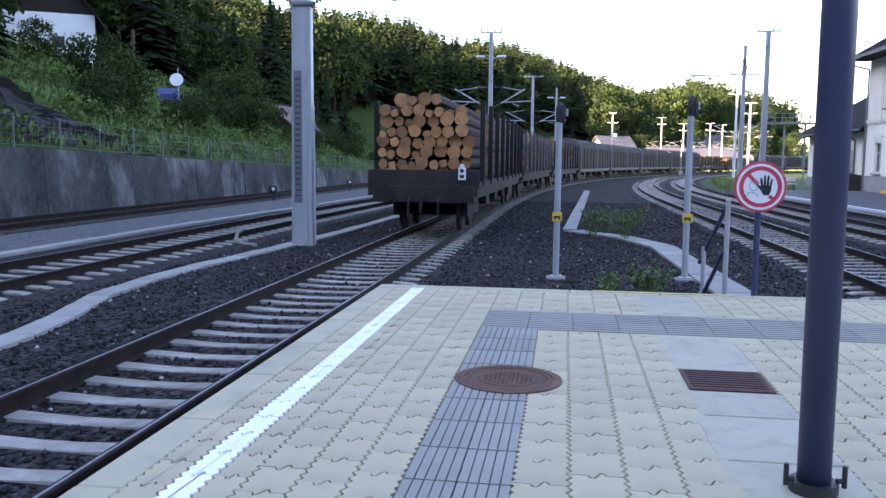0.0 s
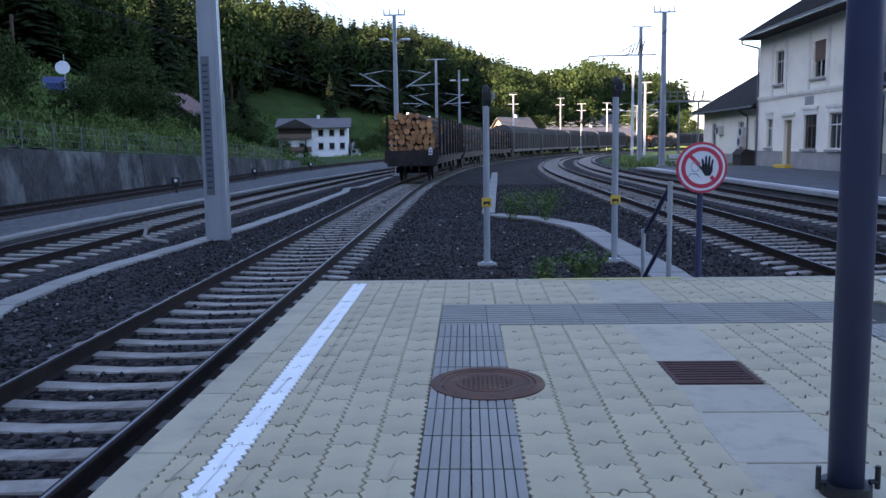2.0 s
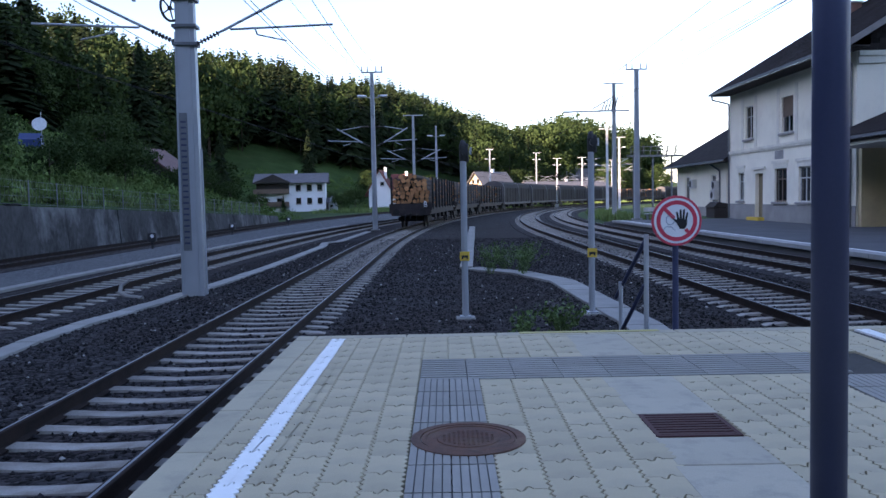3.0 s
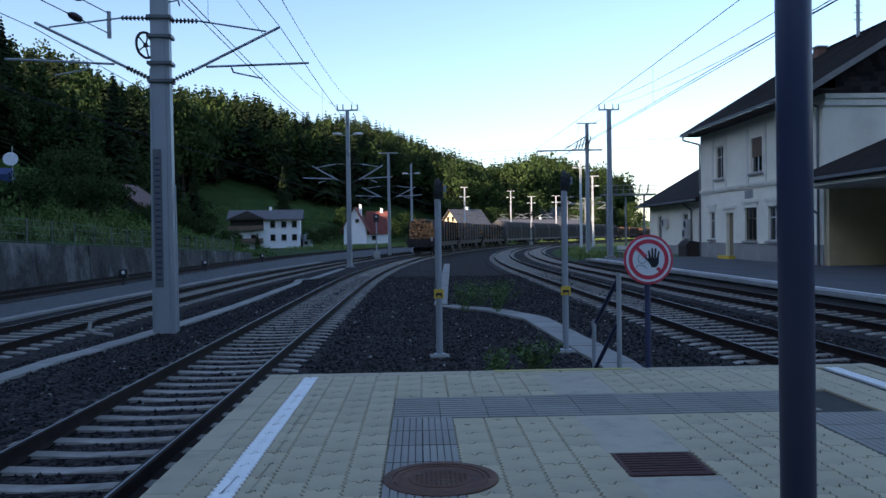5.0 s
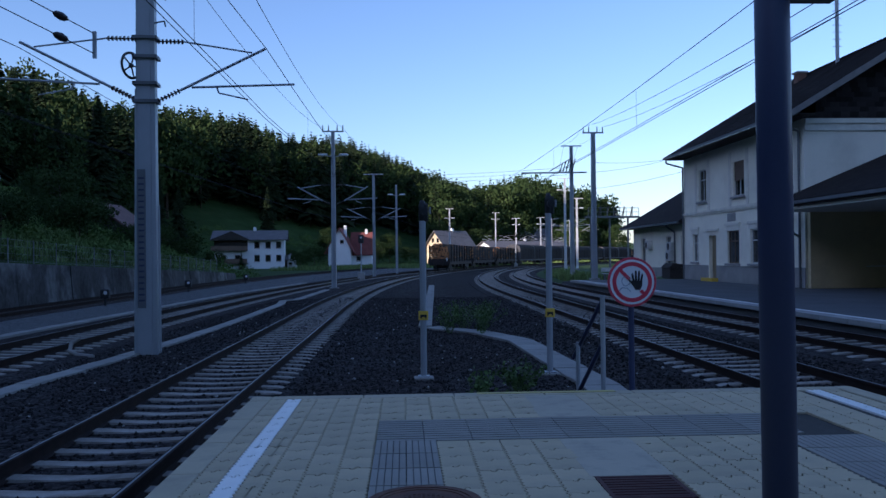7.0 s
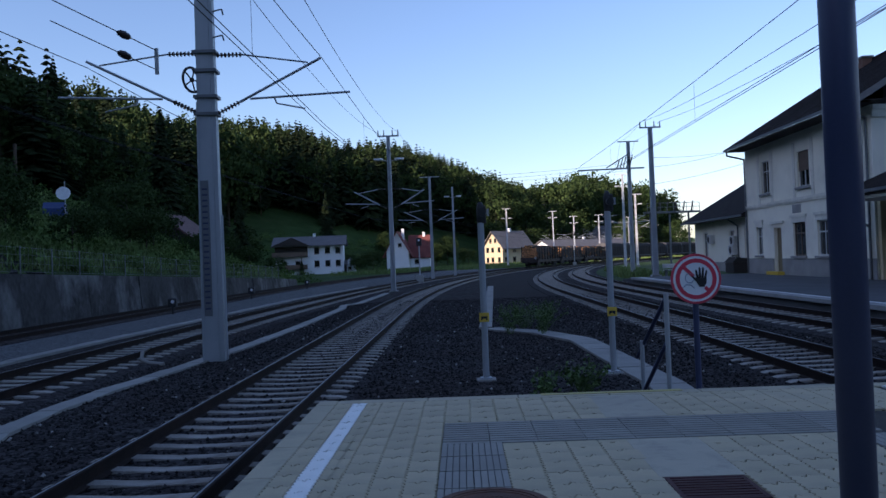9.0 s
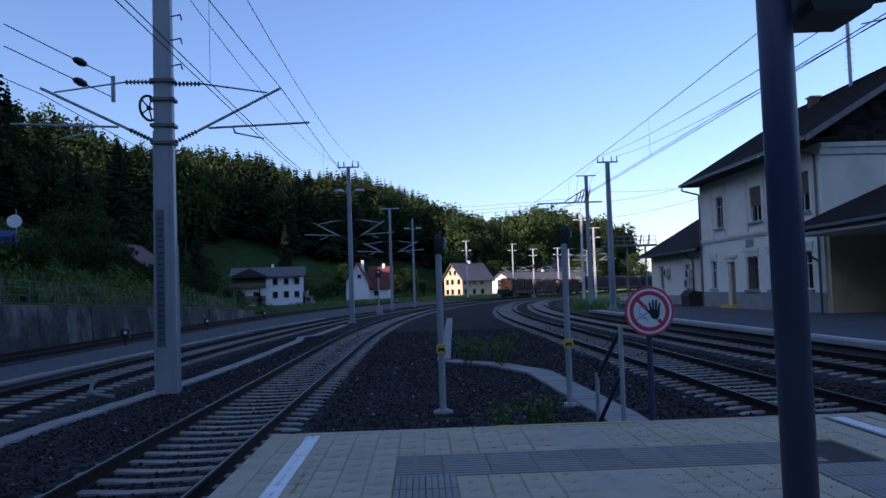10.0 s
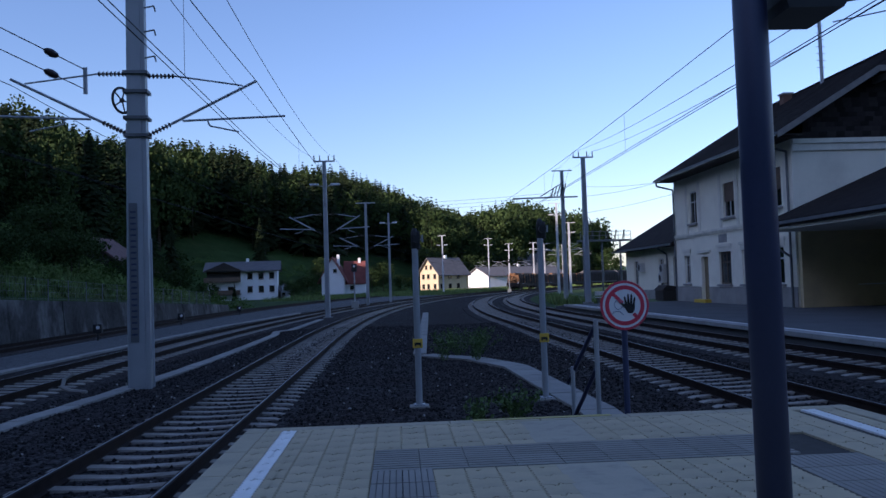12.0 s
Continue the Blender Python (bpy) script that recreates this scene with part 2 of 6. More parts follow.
# white of lamp housings; on far masts it paints the sunlight
M["white_and_sunlit"] = mat("white_housing_and_sunlit_mast", (0.75, 0.76, 0.78), 0.4, scale=4, bump=0)
M["violet"] = mat("grey_rock", (0.060, 0.055, 0.058), 0.95, stain=(0.03, 0.045, 0.018), stain_scale=0.5, stain_amount=0.7, spec=0.1, col2=(0.028, 0.025, 0.027), scale=0.8, fine=9, amount=0.5, bump=0.8)


# ---- mesh helpers ----
def part(name, bm, material, parent=None, label="", smooth=False):
    me = bpy.data.meshes.new(name)
    bm.to_mesh(me)
    bm.free()
    for mm in (material if isinstance(material, (list, tuple)) else [material]):
        me.materials.append(mm)
    if smooth:
        me.polygons.foreach_set("use_smooth", [True] * len(me.polygons))
    ob = new(name, me)
    if parent:
        ob.parent = parent
    if label:
        tagged(ob, label)
    return ob


def raw(name, verts, faces, material, parent=None, label="", index=None, smooth=False):
    me = bpy.data.meshes.new(name)
    me.from_pydata([tuple(map(float, v)) for v in verts], [], [tuple(f) for f in faces])
    for mm in (material if isinstance(material, (list, tuple)) else [material]):
        me.materials.append(mm)
    if index is not None:
        me.polygons.foreach_set("material_index", index)
    if smooth:
        me.polygons.foreach_set("use_smooth", [True] * len(me.polygons))
    me.update()
    ob = new(name, me)
    if parent:
        ob.parent = parent
    if label:
        tagged(ob, label)
    return ob


def thing(name, label, category, m=None, group="", kind=""):
    ob = new(name)
    if m is not None:
        ob.matrix_world = m
    return tagged(ob, label, category, group, kind)


def box(bm, x0, x1, y0, y1, z0, z1, bevel=0.0, mi=0):
    m = Matrix.Translation(((x0 + x1) / 2, (y0 + y1) / 2, (z0 + z1) / 2)) @ Matrix.Diagonal((x1 - x0, y1 - y0, z1 - z0, 1))
    r = bmesh.ops.create_cube(bm, size=1, matrix=m)
    fs = {f for v in r["verts"] for f in v.link_faces}
    for f in fs:
        f.material_index = mi
    if bevel:
        es = {e for v in r["verts"] for e in v.link_edges}
        bmesh.ops.bevel(bm, geom=list(es), offset=bevel, segments=1, affect="EDGES")
    return bm


def boxes(*rows, bevel=0.0):
    bm = bmesh.new()
    for r in rows:
        box(bm, *r, bevel=bevel)
    return bm


def tube(bm, a, b, r0, r1=None, seg=8, cap=True):
    """A round bar from a to b."""
    a, b = Vector(a), Vector(b)
    r1 = r0 if r1 is None else r1
    d = b - a
    q = d.to_track_quat("Z", "Y").to_matrix()
    va, vb = [], []
    for i in range(seg):
        w = 2 * math.pi * i / seg
        o = q @ Vector((math.cos(w), math.sin(w), 0))
        va.append(bm.verts.new(a + o * r0))
        vb.append(bm.verts.new(b + o * r1))
    for i in range(seg):
        j = (i + 1) % seg
        bm.faces.new((va[i], va[j], vb[j], vb[i]))
    if cap:
        bm.faces.new(va[::-1])
        bm.faces.new(vb)
    return bm


def tubes(*rows, seg=8):
    bm = bmesh.new()
    for r in rows:
        tube(bm, *r, seg=seg)
    return bm


def lathe(bm, prof, seg=24, mat4=None):
    """Turns (radius, height) pairs round z."""
    rings = []
    for r, z in prof:
        ring = [bm.verts.new((r * math.cos(2 * math.pi * i / seg), r * math.sin(2 * math.pi * i / seg), z)) for i in range(seg)]
        rings.append(ring)
    for a, b in zip(rings, rings[1:]):
        for i in range(seg):
            j = (i + 1) % seg
            bm.faces.new((a[i], a[j], b[j], b[i]))
    bm.faces.new(rings[0][::-1])
    bm.faces.new(rings[-1])
    if mat4 is not None:
        bmesh.ops.transform(bm, matrix=mat4, verts=[v for ring in rings for v in ring])
    return bm


def prism(bm, pts, z0, z1, mi=0):
    """Extrudes a plan outline."""
    a = [bm.verts.new((x, y, z0)) for x, y in pts]
    b = [bm.verts.new((x, y, z1)) for x, y in pts]
    n = len(pts)
    fs = [bm.faces.new((a[i], a[(i + 1) % n], b[(i + 1) % n], b[i])) for i in range(n)]
    fs += [bm.faces.new(b), bm.faces.new(a[::-1])]
    for f in fs:
        f.material_index = mi
    return bm


# ---- the lie of the land ----
def curve_x(y, x0, y0, radius):
    """Track that runs straight along +Y and bends right from y0 on."""
    d = np.maximum(np.asarray(y, float) - y0, 0)
    return x0 + radius - np.sqrt(np.maximum(radius ** 2 - np.minimum(d, radius * 0.97) ** 2, 0))


TRACKS = {
    "a": lambda y: curve_x(y, -2.835, 30, 367),
    "b": lambda y: curve_x(y, -8.30, 22, 392),
    "c": lambda y: curve_x(y, -15.2, 55, 420),
    "d": lambda y: curve_x(y, 6.35, 44, 352),
    "e": lambda y: curve_x(y, 9.75, 44, 349) + 0.55 * (np.clip(35 - np.asarray(y, float), 0, 40) / 20) ** 2,
}
RAIL_Z, BED_Z = -0.38, -0.60

FOOT = np.array([(-18.0, -60), (-18.0, 85), (-30, 120), (-48, 160), (-44, 195), (-14, 232), (14, 262), (44, 300), (92, 345), (150, 470), (300, 700), (700, 900)], float)


def foot_distance(x, y):
    """Distance behind the foot of the hill; negative on the valley side."""
    x, y = np.asarray(x, float), np.asarray(y, float)
    best = np.full(x.shape, 1e9)
    side = np.zeros(x.shape)
    for (ax, ay), (bx, by) in zip(FOOT, FOOT[1:]):
        dx, dy = bx - ax, by - ay
        t = np.clip(((x - ax) * dx + (y - ay) * dy) / (dx * dx + dy * dy), 0, 1)
        d = np.hypot(x - ax - t * dx, y - ay - t * dy)
        s = dx * (y - ay) - dy * (x - ax)
        near = d < best
        best = np.where(near, d, best)
        side = np.where(near, s, side)
    return np.where(side > 0, best, -best)


def hill(x, y):
    x, y = np.asarray(x, float), np.asarray(y, float)
    d = foot_distance(x, y)
    k = np.clip((y - 50) / 110, 0, 1)
    slope = 0.36 * (1 - k) + (0.27 + 0.16 * np.clip((8 - x) / 45, 0, 1)) * k
    h = np.clip(d, 0, 45) * slope + np.clip(d - 45, 0, 60) * slope * 0.8 + np.clip(d - 105, 0, 300) * 0.02
    wall_top = np.interp(y, [0, 25, 78, 95, 120], [2.0, 1.9, 0.45, -0.1, -0.75])
    h = np.where(d > 0, wall_top + h, -0.75)
    back = np.clip((-45 - y) / 60, 0, 1)                       # unseen rise added behind the view to help shade the station
    h = np.maximum(h, -0.75 + BACK_H * back * back * (3 - 2 * back))
    # unseen height added on the left to block the sun from the station
    side = np.clip((16 - y) / 55, 0, 1) * np.clip((-24 - x) / 75, 0, 1)
    h = h + 52 * side
    ridge = np.clip((-150 - x) / 140, 0, 1) * np.clip((100 - y) / 60, 0, 1)   # unseen ridge added to the west to keep the low sun off the near slope
    h = h + 60 * ridge * ridge * (3 - 2 * ridge)
    # added heights capped so that the sun still reaches the far line
    h = np.where((x < -90) & (y < 100), np.minimum(h, 80), h)
    return h + 0.5 * np.sin(x * 0.11) * np.sin(y * 0.09) * np.clip(d / 10, 0, 1)


BACK_H = 40.0


def ground():
    xs = np.unique(np.concatenate([np.linspace(-420, -60, 46), np.linspace(-60, -18.2, 30), [-18.0, -17.9], np.linspace(-17.8, 60, 30), np.linspace(60, 420, 40), [-2500, -1200, 1200, 2500]]))
    ys = np.unique(np.concatenate([np.linspace(-120, 20, 22), np.linspace(20, 130, 45), np.linspace(130, 480, 80), [-2500, -900, -300, 700, 1200, 2500]]))
    gx, gy = np.meshgrid(xs, ys)
    gz = hill(gx, gy)
    far = np.clip((np.hypot(gx, gy) - 550) / 400, 0, 1)
    gz = gz * (1 - far) + -0.75 * far
    nx = len(xs)
    verts = np.stack([gx.ravel(), gy.ravel(), gz.ravel()], 1)
    faces = [(j * nx + i, j * nx + i + 1, (j + 1) * nx + i + 1, (j + 1) * nx + i) for j in range(len(ys) - 1) for i in range(nx - 1)]
    tagged(raw("ground", verts, faces, M["grass"], smooth=True), "grassy valley floor rising into a wooded hillside", "ground", kind="structure")


def strip(name, left, right, y0, y1, z, material, step=1.5, drop=0.25):
    """A sheet between two plan curves, with sloping shoulders."""
    ys = np.arange(y0, y1 + step, step)
    v, f = [], []
    for y in ys:
        a, b = float(left(y)), float(right(y))
        v += [(a - drop, y, z - drop), (a, y, z), ((a + b) / 2, y, z + 0.004), (b, y, z), (b + drop, y, z - drop)]
    for j in range(len(ys) - 1):
        for i in range(4):
            f.append((j * 5 + i, j * 5 + i + 1, j * 5 + i + 6, j * 5 + i + 5))
    return raw(name, v, f, material)


def ballast():
    tagged(strip("ballast_bed", lambda y: TRACKS["b"](y) - 3.0, lambda y: TRACKS["e"](y) + 1.85, -4, 330, BED_Z, M["ballast"]),
           "dark grey crushed stone ballast between the tracks", "ballast", kind="structure")
    tagged(strip("grit_path", lambda y: TRACKS["c"](y) + 1.5, lambda y: TRACKS["b"](y) - 2.95, -4, 200, -0.56, M["grit"]),
           "pale grit strip between two tracks", "path", kind="structure")
    tagged(strip("ballast_bed_old", lambda y: TRACKS["c"](y) - 1.9, lambda y: TRACKS["c"](y) + 1.45, -4, 200, -0.55, M["ballast"]),
           "rusty dark ballast of the siding by the wall", "ballast", kind="structure")
    for key in "abde":
        fx = TRACKS[key]
        tagged(strip("ballast_crib", lambda y: fx(y) - 1.62, lambda y: fx(y) + 1.62, -4, 190, -0.566, M["ballast"], drop=0.12),
               "dark ballast packed between the sleepers", "ballast", kind="structure")
    # loose stones where the camera stands near
    rng = np.random.default_rng(3)
    base = np.array([(1, 0, 0), (-1, 0, 0), (0, 1, 0), (0, -1, 0), (0, 0, 1), (0, 0, -1)], float)
    fcs = np.array([(0, 2, 4), (2, 1, 4), (1, 3, 4), (3, 0, 4), (2, 0, 5), (1, 2, 5), (3, 1, 5), (0, 3, 5)])
    n = 52000
    y = 3 + 40 * rng.random(n) ** 1.4
    x = rng.uniform(-6.8, 8.6, n)
    ok = ~((x > -1.5) & (x < 5.5) & (y < 9.4))
    for k in ("a", "d"):
        ok &= np.abs(np.abs(x - TRACKS[k](y)) - 0.75) > 0.09
    ph = np.abs(((y - 4.88) / 0.54 + 0.5) % 1 - 0.5) * 0.54
    ok &= ~((ph < 0.13) & ((np.abs(x - TRACKS["a"](y)) < 1.34) | (np.abs(x - TRACKS["d"](y)) < 1.34)))
    x, y = x[ok], y[ok]
    n = len(x)
    rad = rng.uniform(0.018, 0.042, n)
    v = base[None] * rng.uniform(0.6, 1.15, (n, 6, 3)) * rad[:, None, None]
    ang = rng.uniform(0, 6.28, n)
    c, s = np.cos(ang)[:, None], np.sin(ang)[:, None]
    v = np.stack([v[..., 0] * c - v[..., 1] * s, v[..., 0] * s + v[..., 1] * c, v[..., 2] * 0.8], -1)
    v += np.stack([x, y, BED_Z + 0.010 + 0.036 * ((np.abs(x - TRACKS["a"](y)) < 1.66) | (np.abs(x - TRACKS["d"](y)) < 1.66))], 1)[:, None]
    pale = rng.random(n) < 0.018
    for pick, name, label, m in ((pale, "pale_stones", "scattered pale limestone chips in the ballast", "palestone"),):
        k = int(pick.sum())
        tagged(raw(name, (v[pick] + np.array([0, 0, .012])).reshape(-1, 3), (fcs[None] + 6 * np.arange(k)[:, None, None]).reshape(-1, 3), M[m]), label, "stones", kind="stuff")
    v = v[~pale]
    n = len(v)
    f = (fcs[None] + 6 * np.arange(n)[:, None, None]).reshape(-1, 3)
    tagged(raw("ballast_stones", v.reshape(-1, 3), f, M["stone"]), "loose dark ballast stones with a few pale ones", "stones", kind="stuff")


def sleeper_mesh(name, material, wood=False):
    """Concrete sleeper: high rail seats, waisted low middle."""
    xs = [-1.3, -1.05, -0.75, -0.45, -0.15, 0.15, 0.45, 0.75, 1.05, 1.3]
    top = [-0.02, 0.038, 0.052, 0.038, 0.026, 0.026, 0.038, 0.052, 0.038, -0.02] if not wood else [0.04] * 10
    v, f = [], []
    for x, t in zip(xs, top):
        v += [(x, -0.13, -0.12), (x, -0.095, t), (x, 0.095, t), (x, 0.13, -0.12)]
    for i in range(9):
        for k in range(3):
            f.append((i * 4 + k, i * 4 + k + 1, i * 4 + k + 5, i * 4 + k + 4))
    f += [(3, 2, 1, 0), (36, 37, 38, 39)]
    me = bpy.data.meshes.new(name)
    me.from_pydata(v, [], f)
    me.materials.append(material)
    return me


RAIL_PROFILE = [(-0.07, -0.172), (0.07, -0.172), (0.07, -0.16), (0.012, -0.14), (0.01, -0.045), (0.036, -0.034), (0.036, -0.006), (0.028, 0.0), (0.010, 0.001), (-0.012, 0.001), (-0.028, 0.0), (-0.036, -0.006), (-0.036, -0.034), (-0.01, -0.045), (-0.012, -0.14), (-0.07, -0.16)]


def track(key, label, y0, y1, nears, wood=False, shiny=True):
    t = thing("railway_track", label, "railway track", kind="structure")
    fx = TRACKS[key]
    ys = np.concatenate([np.arange(y0, 60, 1.0), np.arange(60, y1 + 3, 3.0)])
    dx = (fx(ys + 0.05) - fx(ys - 0.05)) / 0.1
    th = np.arctan(dx)
    n = len(RAIL_PROFILE)
    for sgn in (-1, 1):
        v, f, mi = [], [], []
        for y, x, a in zip(ys, fx(ys), th):
            for px, pz in RAIL_PROFILE:
                o = sgn * 0.732 + px
                v.append((x + o * math.cos(a), y - o * math.sin(a), RAIL_Z + pz))
        for j in range(len(ys) - 1):
            for i in range(n):
                f.append((j * n + i, j * n + (i + 1) % n, (j + 1) * n + (i + 1) % n, (j + 1) * n + i))
                mi.append(1 if shiny and i == 8 else 0)
        f.append(tuple(range(n))[::-1])
        mi.append(0)
        raw("rail", v, f, [M["rail"], M["rail_head"]], t, index=mi)
    mesh = sleeper_mesh("sleeper", M["wood_sleeper"] if wood else M["sleeper"], wood)
    y, k, rest = 4.88 - 18 * 0.54, 0, []
    rng = random.Random(key)
    while y < min(y1, 190):
        x, a = float(fx(y)), math.atan(float(fx(y + .05) - fx(y - .05)) / .1)
        m = pose(x + rng.uniform(-.015, .015), y, RAIL_Z - 0.198, 0, 0, -math.degrees(a) + rng.uniform(-.4, .4))
        if nears[0] <= y <= nears[1]:
            s = new("sleeper", mesh)
            s.parent, s.matrix_basis = t, m
        else:
            rest.append(m)
        y += 0.54
    co = np.array([tuple(v.co) + (1,) for v in mesh.vertices])
    fs = [tuple(p.vertices) for p in mesh.polygons]
    v, f = [], []
    for i, m in enumerate(rest):
        v.append((np.array(m) @ co.T).T[:, :3])
        f += [tuple(q + i * len(co) for q in p) for p in fs]
    if rest:
        tagged(raw("sleepers", np.concatenate(v), f, M["wood_sleeper"] if wood else M["sleeper"], t), kind="stuff")
    return t


def platform():
    p = thing("platform", "island platform end paved with beige zigzag pavers", "platform", kind="structure")
    part("platform_body", boxes((-1.33, 5.20, -6, 9.16, -0.75, -0.055)), M["concrete"], p)
    part("bedding", boxes((-1.20, 5.1, -6, 9.06, -0.054, -0.022)), M["joint"], p)
    # edge slabs, left, right and end
    def edge(x0, x1, y0, y1):
        part("edge_slab", boxes((x0, x1, y0, y1, -0.16, 0.0), bevel=0.008), M["edge"], p)
    y = -5.0
    while y < 9.1:
        y2 = min(y + 1.0, 9.28)
        edge(-1.435, -1.215, y + 0.004, y2 - 0.004)
        edge(5.135, 5.34, y + 0.004, y2 - 0.004)
        y = y2
    x = -1.211
    while x < 5.1:
        x2 = min(x + 1.0, 5.131)
        edge(x + 0.004, x2 - 0.004, 9.07, 9.28)
        x = x2
    return p


def paver_outline(w, l, seed=0):
    """Zigzag long sides, an S in the short sides."""
    n, a = 4, 0.012
    right = [(w / 2 + (a if i % 2 else -a), -l / 2 + l * i / (2 * n)) for i in range(2 * n + 1)]
    s = [(w * .17 * (1 - i / 5), .036 * math.sin(math.pi * (1 - i / 5))) for i in range(11)]
    top = [(x, l / 2 + y) for x, y in s]
    left = [(x - w, y) for x, y in reversed(right)]
    bottom = [(x, -l / 2 + y) for x, y in reversed(s)]
    return right + top + left + bottom


def paver_mesh(name, w, l, material, gx=0.0058, gy=0.0012):
    """One stone: joints wide along the walk, tight across it, with a worn rim."""
    pts = paver_outline(w, l)
    n = len(pts)

    def inset(k):
        out = []
        for i, (x, y) in enumerate(pts):
            (ax, ay), (bx, by) = pts[i - 1], pts[(i + 1) % n]
            nx, ny = by - ay, ax - bx
            d = math.hypot(nx, ny) or 1
            out.append((x - nx / d * gx * k, y - ny / d * gy * k))
        return out
    v = [(x, y, 0.0) for x, y in inset(1.45)] + [(x, y, -0.003) for x, y in inset(1.0)] + [(x, y, -0.03) for x, y in inset(1.0)]
    f = [tuple(range(n))]
    f += [(n + i, n + (i + 1) % n, (i + 1) % n, i) for i in range(n)]
    f += [(2 * n + i, 2 * n + (i + 1) % n, n + (i + 1) % n, n + i) for i in range(n)]
    me = bpy.data.meshes.new(name)
    me.from_pydata(v, [], f)
    me.materials.append(material)
    return me


def ribbed_mesh(name, w, l, material, ribs, along_y):
    """Guide stone with raised ribs and zigzag sides."""
    bm = bmesh.new()
    g = 0.002
    n = 5
    pts = []
    for i in range(n + 1):
        pts.append((w / 2 - g + (0.008 if i % 2 else -0.004) * along_y, -l / 2 + g + (l - 2 * g) * i / n))
    for i in range(n, -1, -1):
        pts.append((-w / 2 + g + (0.008 if i % 2 else -0.004) * along_y, -l / 2 + g + (l - 2 * g) * i / n))
    # base in the darker groove tone, which deepens the shade between ribs
    prism(bm, pts, -0.03, -0.011, 1)
    for i in range(ribs):
        c = ((i + 0.5) / ribs - 0.5)
        if along_y:
            h = w / ribs * 0.43
            r = (c * w - h, c * w + h, -l / 2 + 0.008, l / 2 - 0.008)
        else:
            h = l / ribs * 0.33
            r = (-w / 2 + 0.004, w / 2 - 0.004, c * l - h, c * l + h)
        box(bm, *r, -0.011, 0.002)
    me = bpy.data.meshes.new(name)
    bm.to_mesh(me)
    bm.free()
    me.materials.append(material)
    me.materials.append(M["groove"])
    return me


def paving(p):
    """Columns of pavers 0.25 m wide, guide stones, slabs; the nearest as pieces, the rest joined."""
    W, L = 0.25, 0.30
    meshes = {"paver": paver_mesh("paver", W, L, M["paver"]), "line": paver_mesh("line_paver", 0.155, L, M["white_line"]), "side": paver_mesh("side_paver", 0.185, L, M["paver"]), "near": paver_mesh("near_paver", 0.166, L, M["paver"]), "mid": paver_mesh("mid_paver", 0.234, L, M["paver"]), "wide": paver_mesh("wide_paver", 0.262, L, M["paver"])}
    half = {k: paver_mesh("half_paver", w, L / 2, M["white_line" if k == "line" else "paver"]) for k, w in (("paver", W), ("line", 0.155), ("side", 0.185), ("near", 0.166), ("mid", 0.234), ("wide", 0.262))}
    rest = {k: [] for k in meshes}
    rng = random.Random(5)
    count = 0

    def blocked(x, y):
        if -0.02 < x < 0.52 and y < 7.82 or -0.02 < x < 4.2 and 6.76 < y < 7.96 or 3.45 < x < 4.2 and y < 7.96:
            return True
        if 1.5 < x < 2.14:
            return True
        return (x - 0.365) ** 2 + (y - 5.18) ** 2 < 0.16 ** 2

    cols = [("side", -1.12), ("line", -0.948)] + [("near", -0.786)] + [("mid", -0.586 + 0.234 * i) for i in range(3)]
    cols += [("wide", 0.635 + 0.263 * i) for i in range(4)] + [("paver", 0.125 + 0.0 + W * i) for i in range(2)]
    cols += [("paver", 2.235 + W * i) for i in range(10)] + [("line", 4.80), ("side", 4.99)]
    for kind, cx in cols:
        odd = int(cx * 4) % 2
        if odd and not blocked(cx, 8.99):
            o = new("paver", half[kind])
            o.parent, o.matrix_basis = p, pose(cx, 9.066 - 0.075, 0)
        y = 9.066 - 0.15 - (0.15 if odd else 0.0) - 47 * L
        while y < 9.066 - 0.14 - (0.15 if odd else 0.0):
            if not blocked(cx, y):
                m = pose(cx, y, rng.uniform(-0.0022, 0.0012), rng.uniform(-.25, .25), rng.uniform(-.3, .3), 0)
                if count < 420 and 2.6 < y and cx < 3.2:
                    o = new("paver", meshes[kind])
                    o.parent, o.matrix_basis = p, m
                    count += 1
                else:
                    rest[kind].append(m)
            y += L
    # short stones that make up the columns on both sides of the cross strip
    for kind, cx in cols:
        if -0.02 < cx < 1.5 or 2.14 < cx < 4.2:
            odd, w = int(cx * 4) % 2, 0.262 if kind == "wide" else W
            for a_, b_ in ((6.816 if odd else 6.666, 6.896), (7.818, 8.016 if odd else 7.866)):
                if a_ < 7 and not (0.52 < cx < 1.5 or 2.14 < cx < 3.45):
                    continue
                part("paver", boxes((cx - w / 2 + .004, cx + w / 2 - .004, a_ + .002, b_ - .002, -.03, -.001), bevel=.002), M["paver"], p)
    for kind, ms in rest.items():
        co = np.array([tuple(v.co) + (1,) for v in meshes[kind].vertices])
        fs = [tuple(q.vertices) for q in meshes[kind].polygons]
        v, f = [], []
        for i, m in enumerate(ms):
            v.append((np.array(m) @ co.T).T[:, :3])
            f += [tuple(q + i * len(co) for q in g) for g in fs]
        if ms:
            tagged(raw("pavers", np.concatenate(v), f, meshes[kind].materials[0], p), kind="stuff")
    # guide strips
    gy = ribbed_mesh("guide_stone", 0.25, 0.45, M["tactile"], 5, True)
    y = -4.55
    while y < 6.8:
        for cx in (0.128, 0.38):
            if abs(y - 5.18) > 0.1:
                o = new("guide_stone", gy)
                o.parent, o.matrix_basis = p, pose(cx, y, rng.uniform(-.001, .001))
        y += 0.45
    gx = ribbed_mesh("guide_stone", 0.405, 0.453, M["tactile"], 5, False)
    for i in range(9):
        for j in range(2):
            o = new("guide_stone", gx)
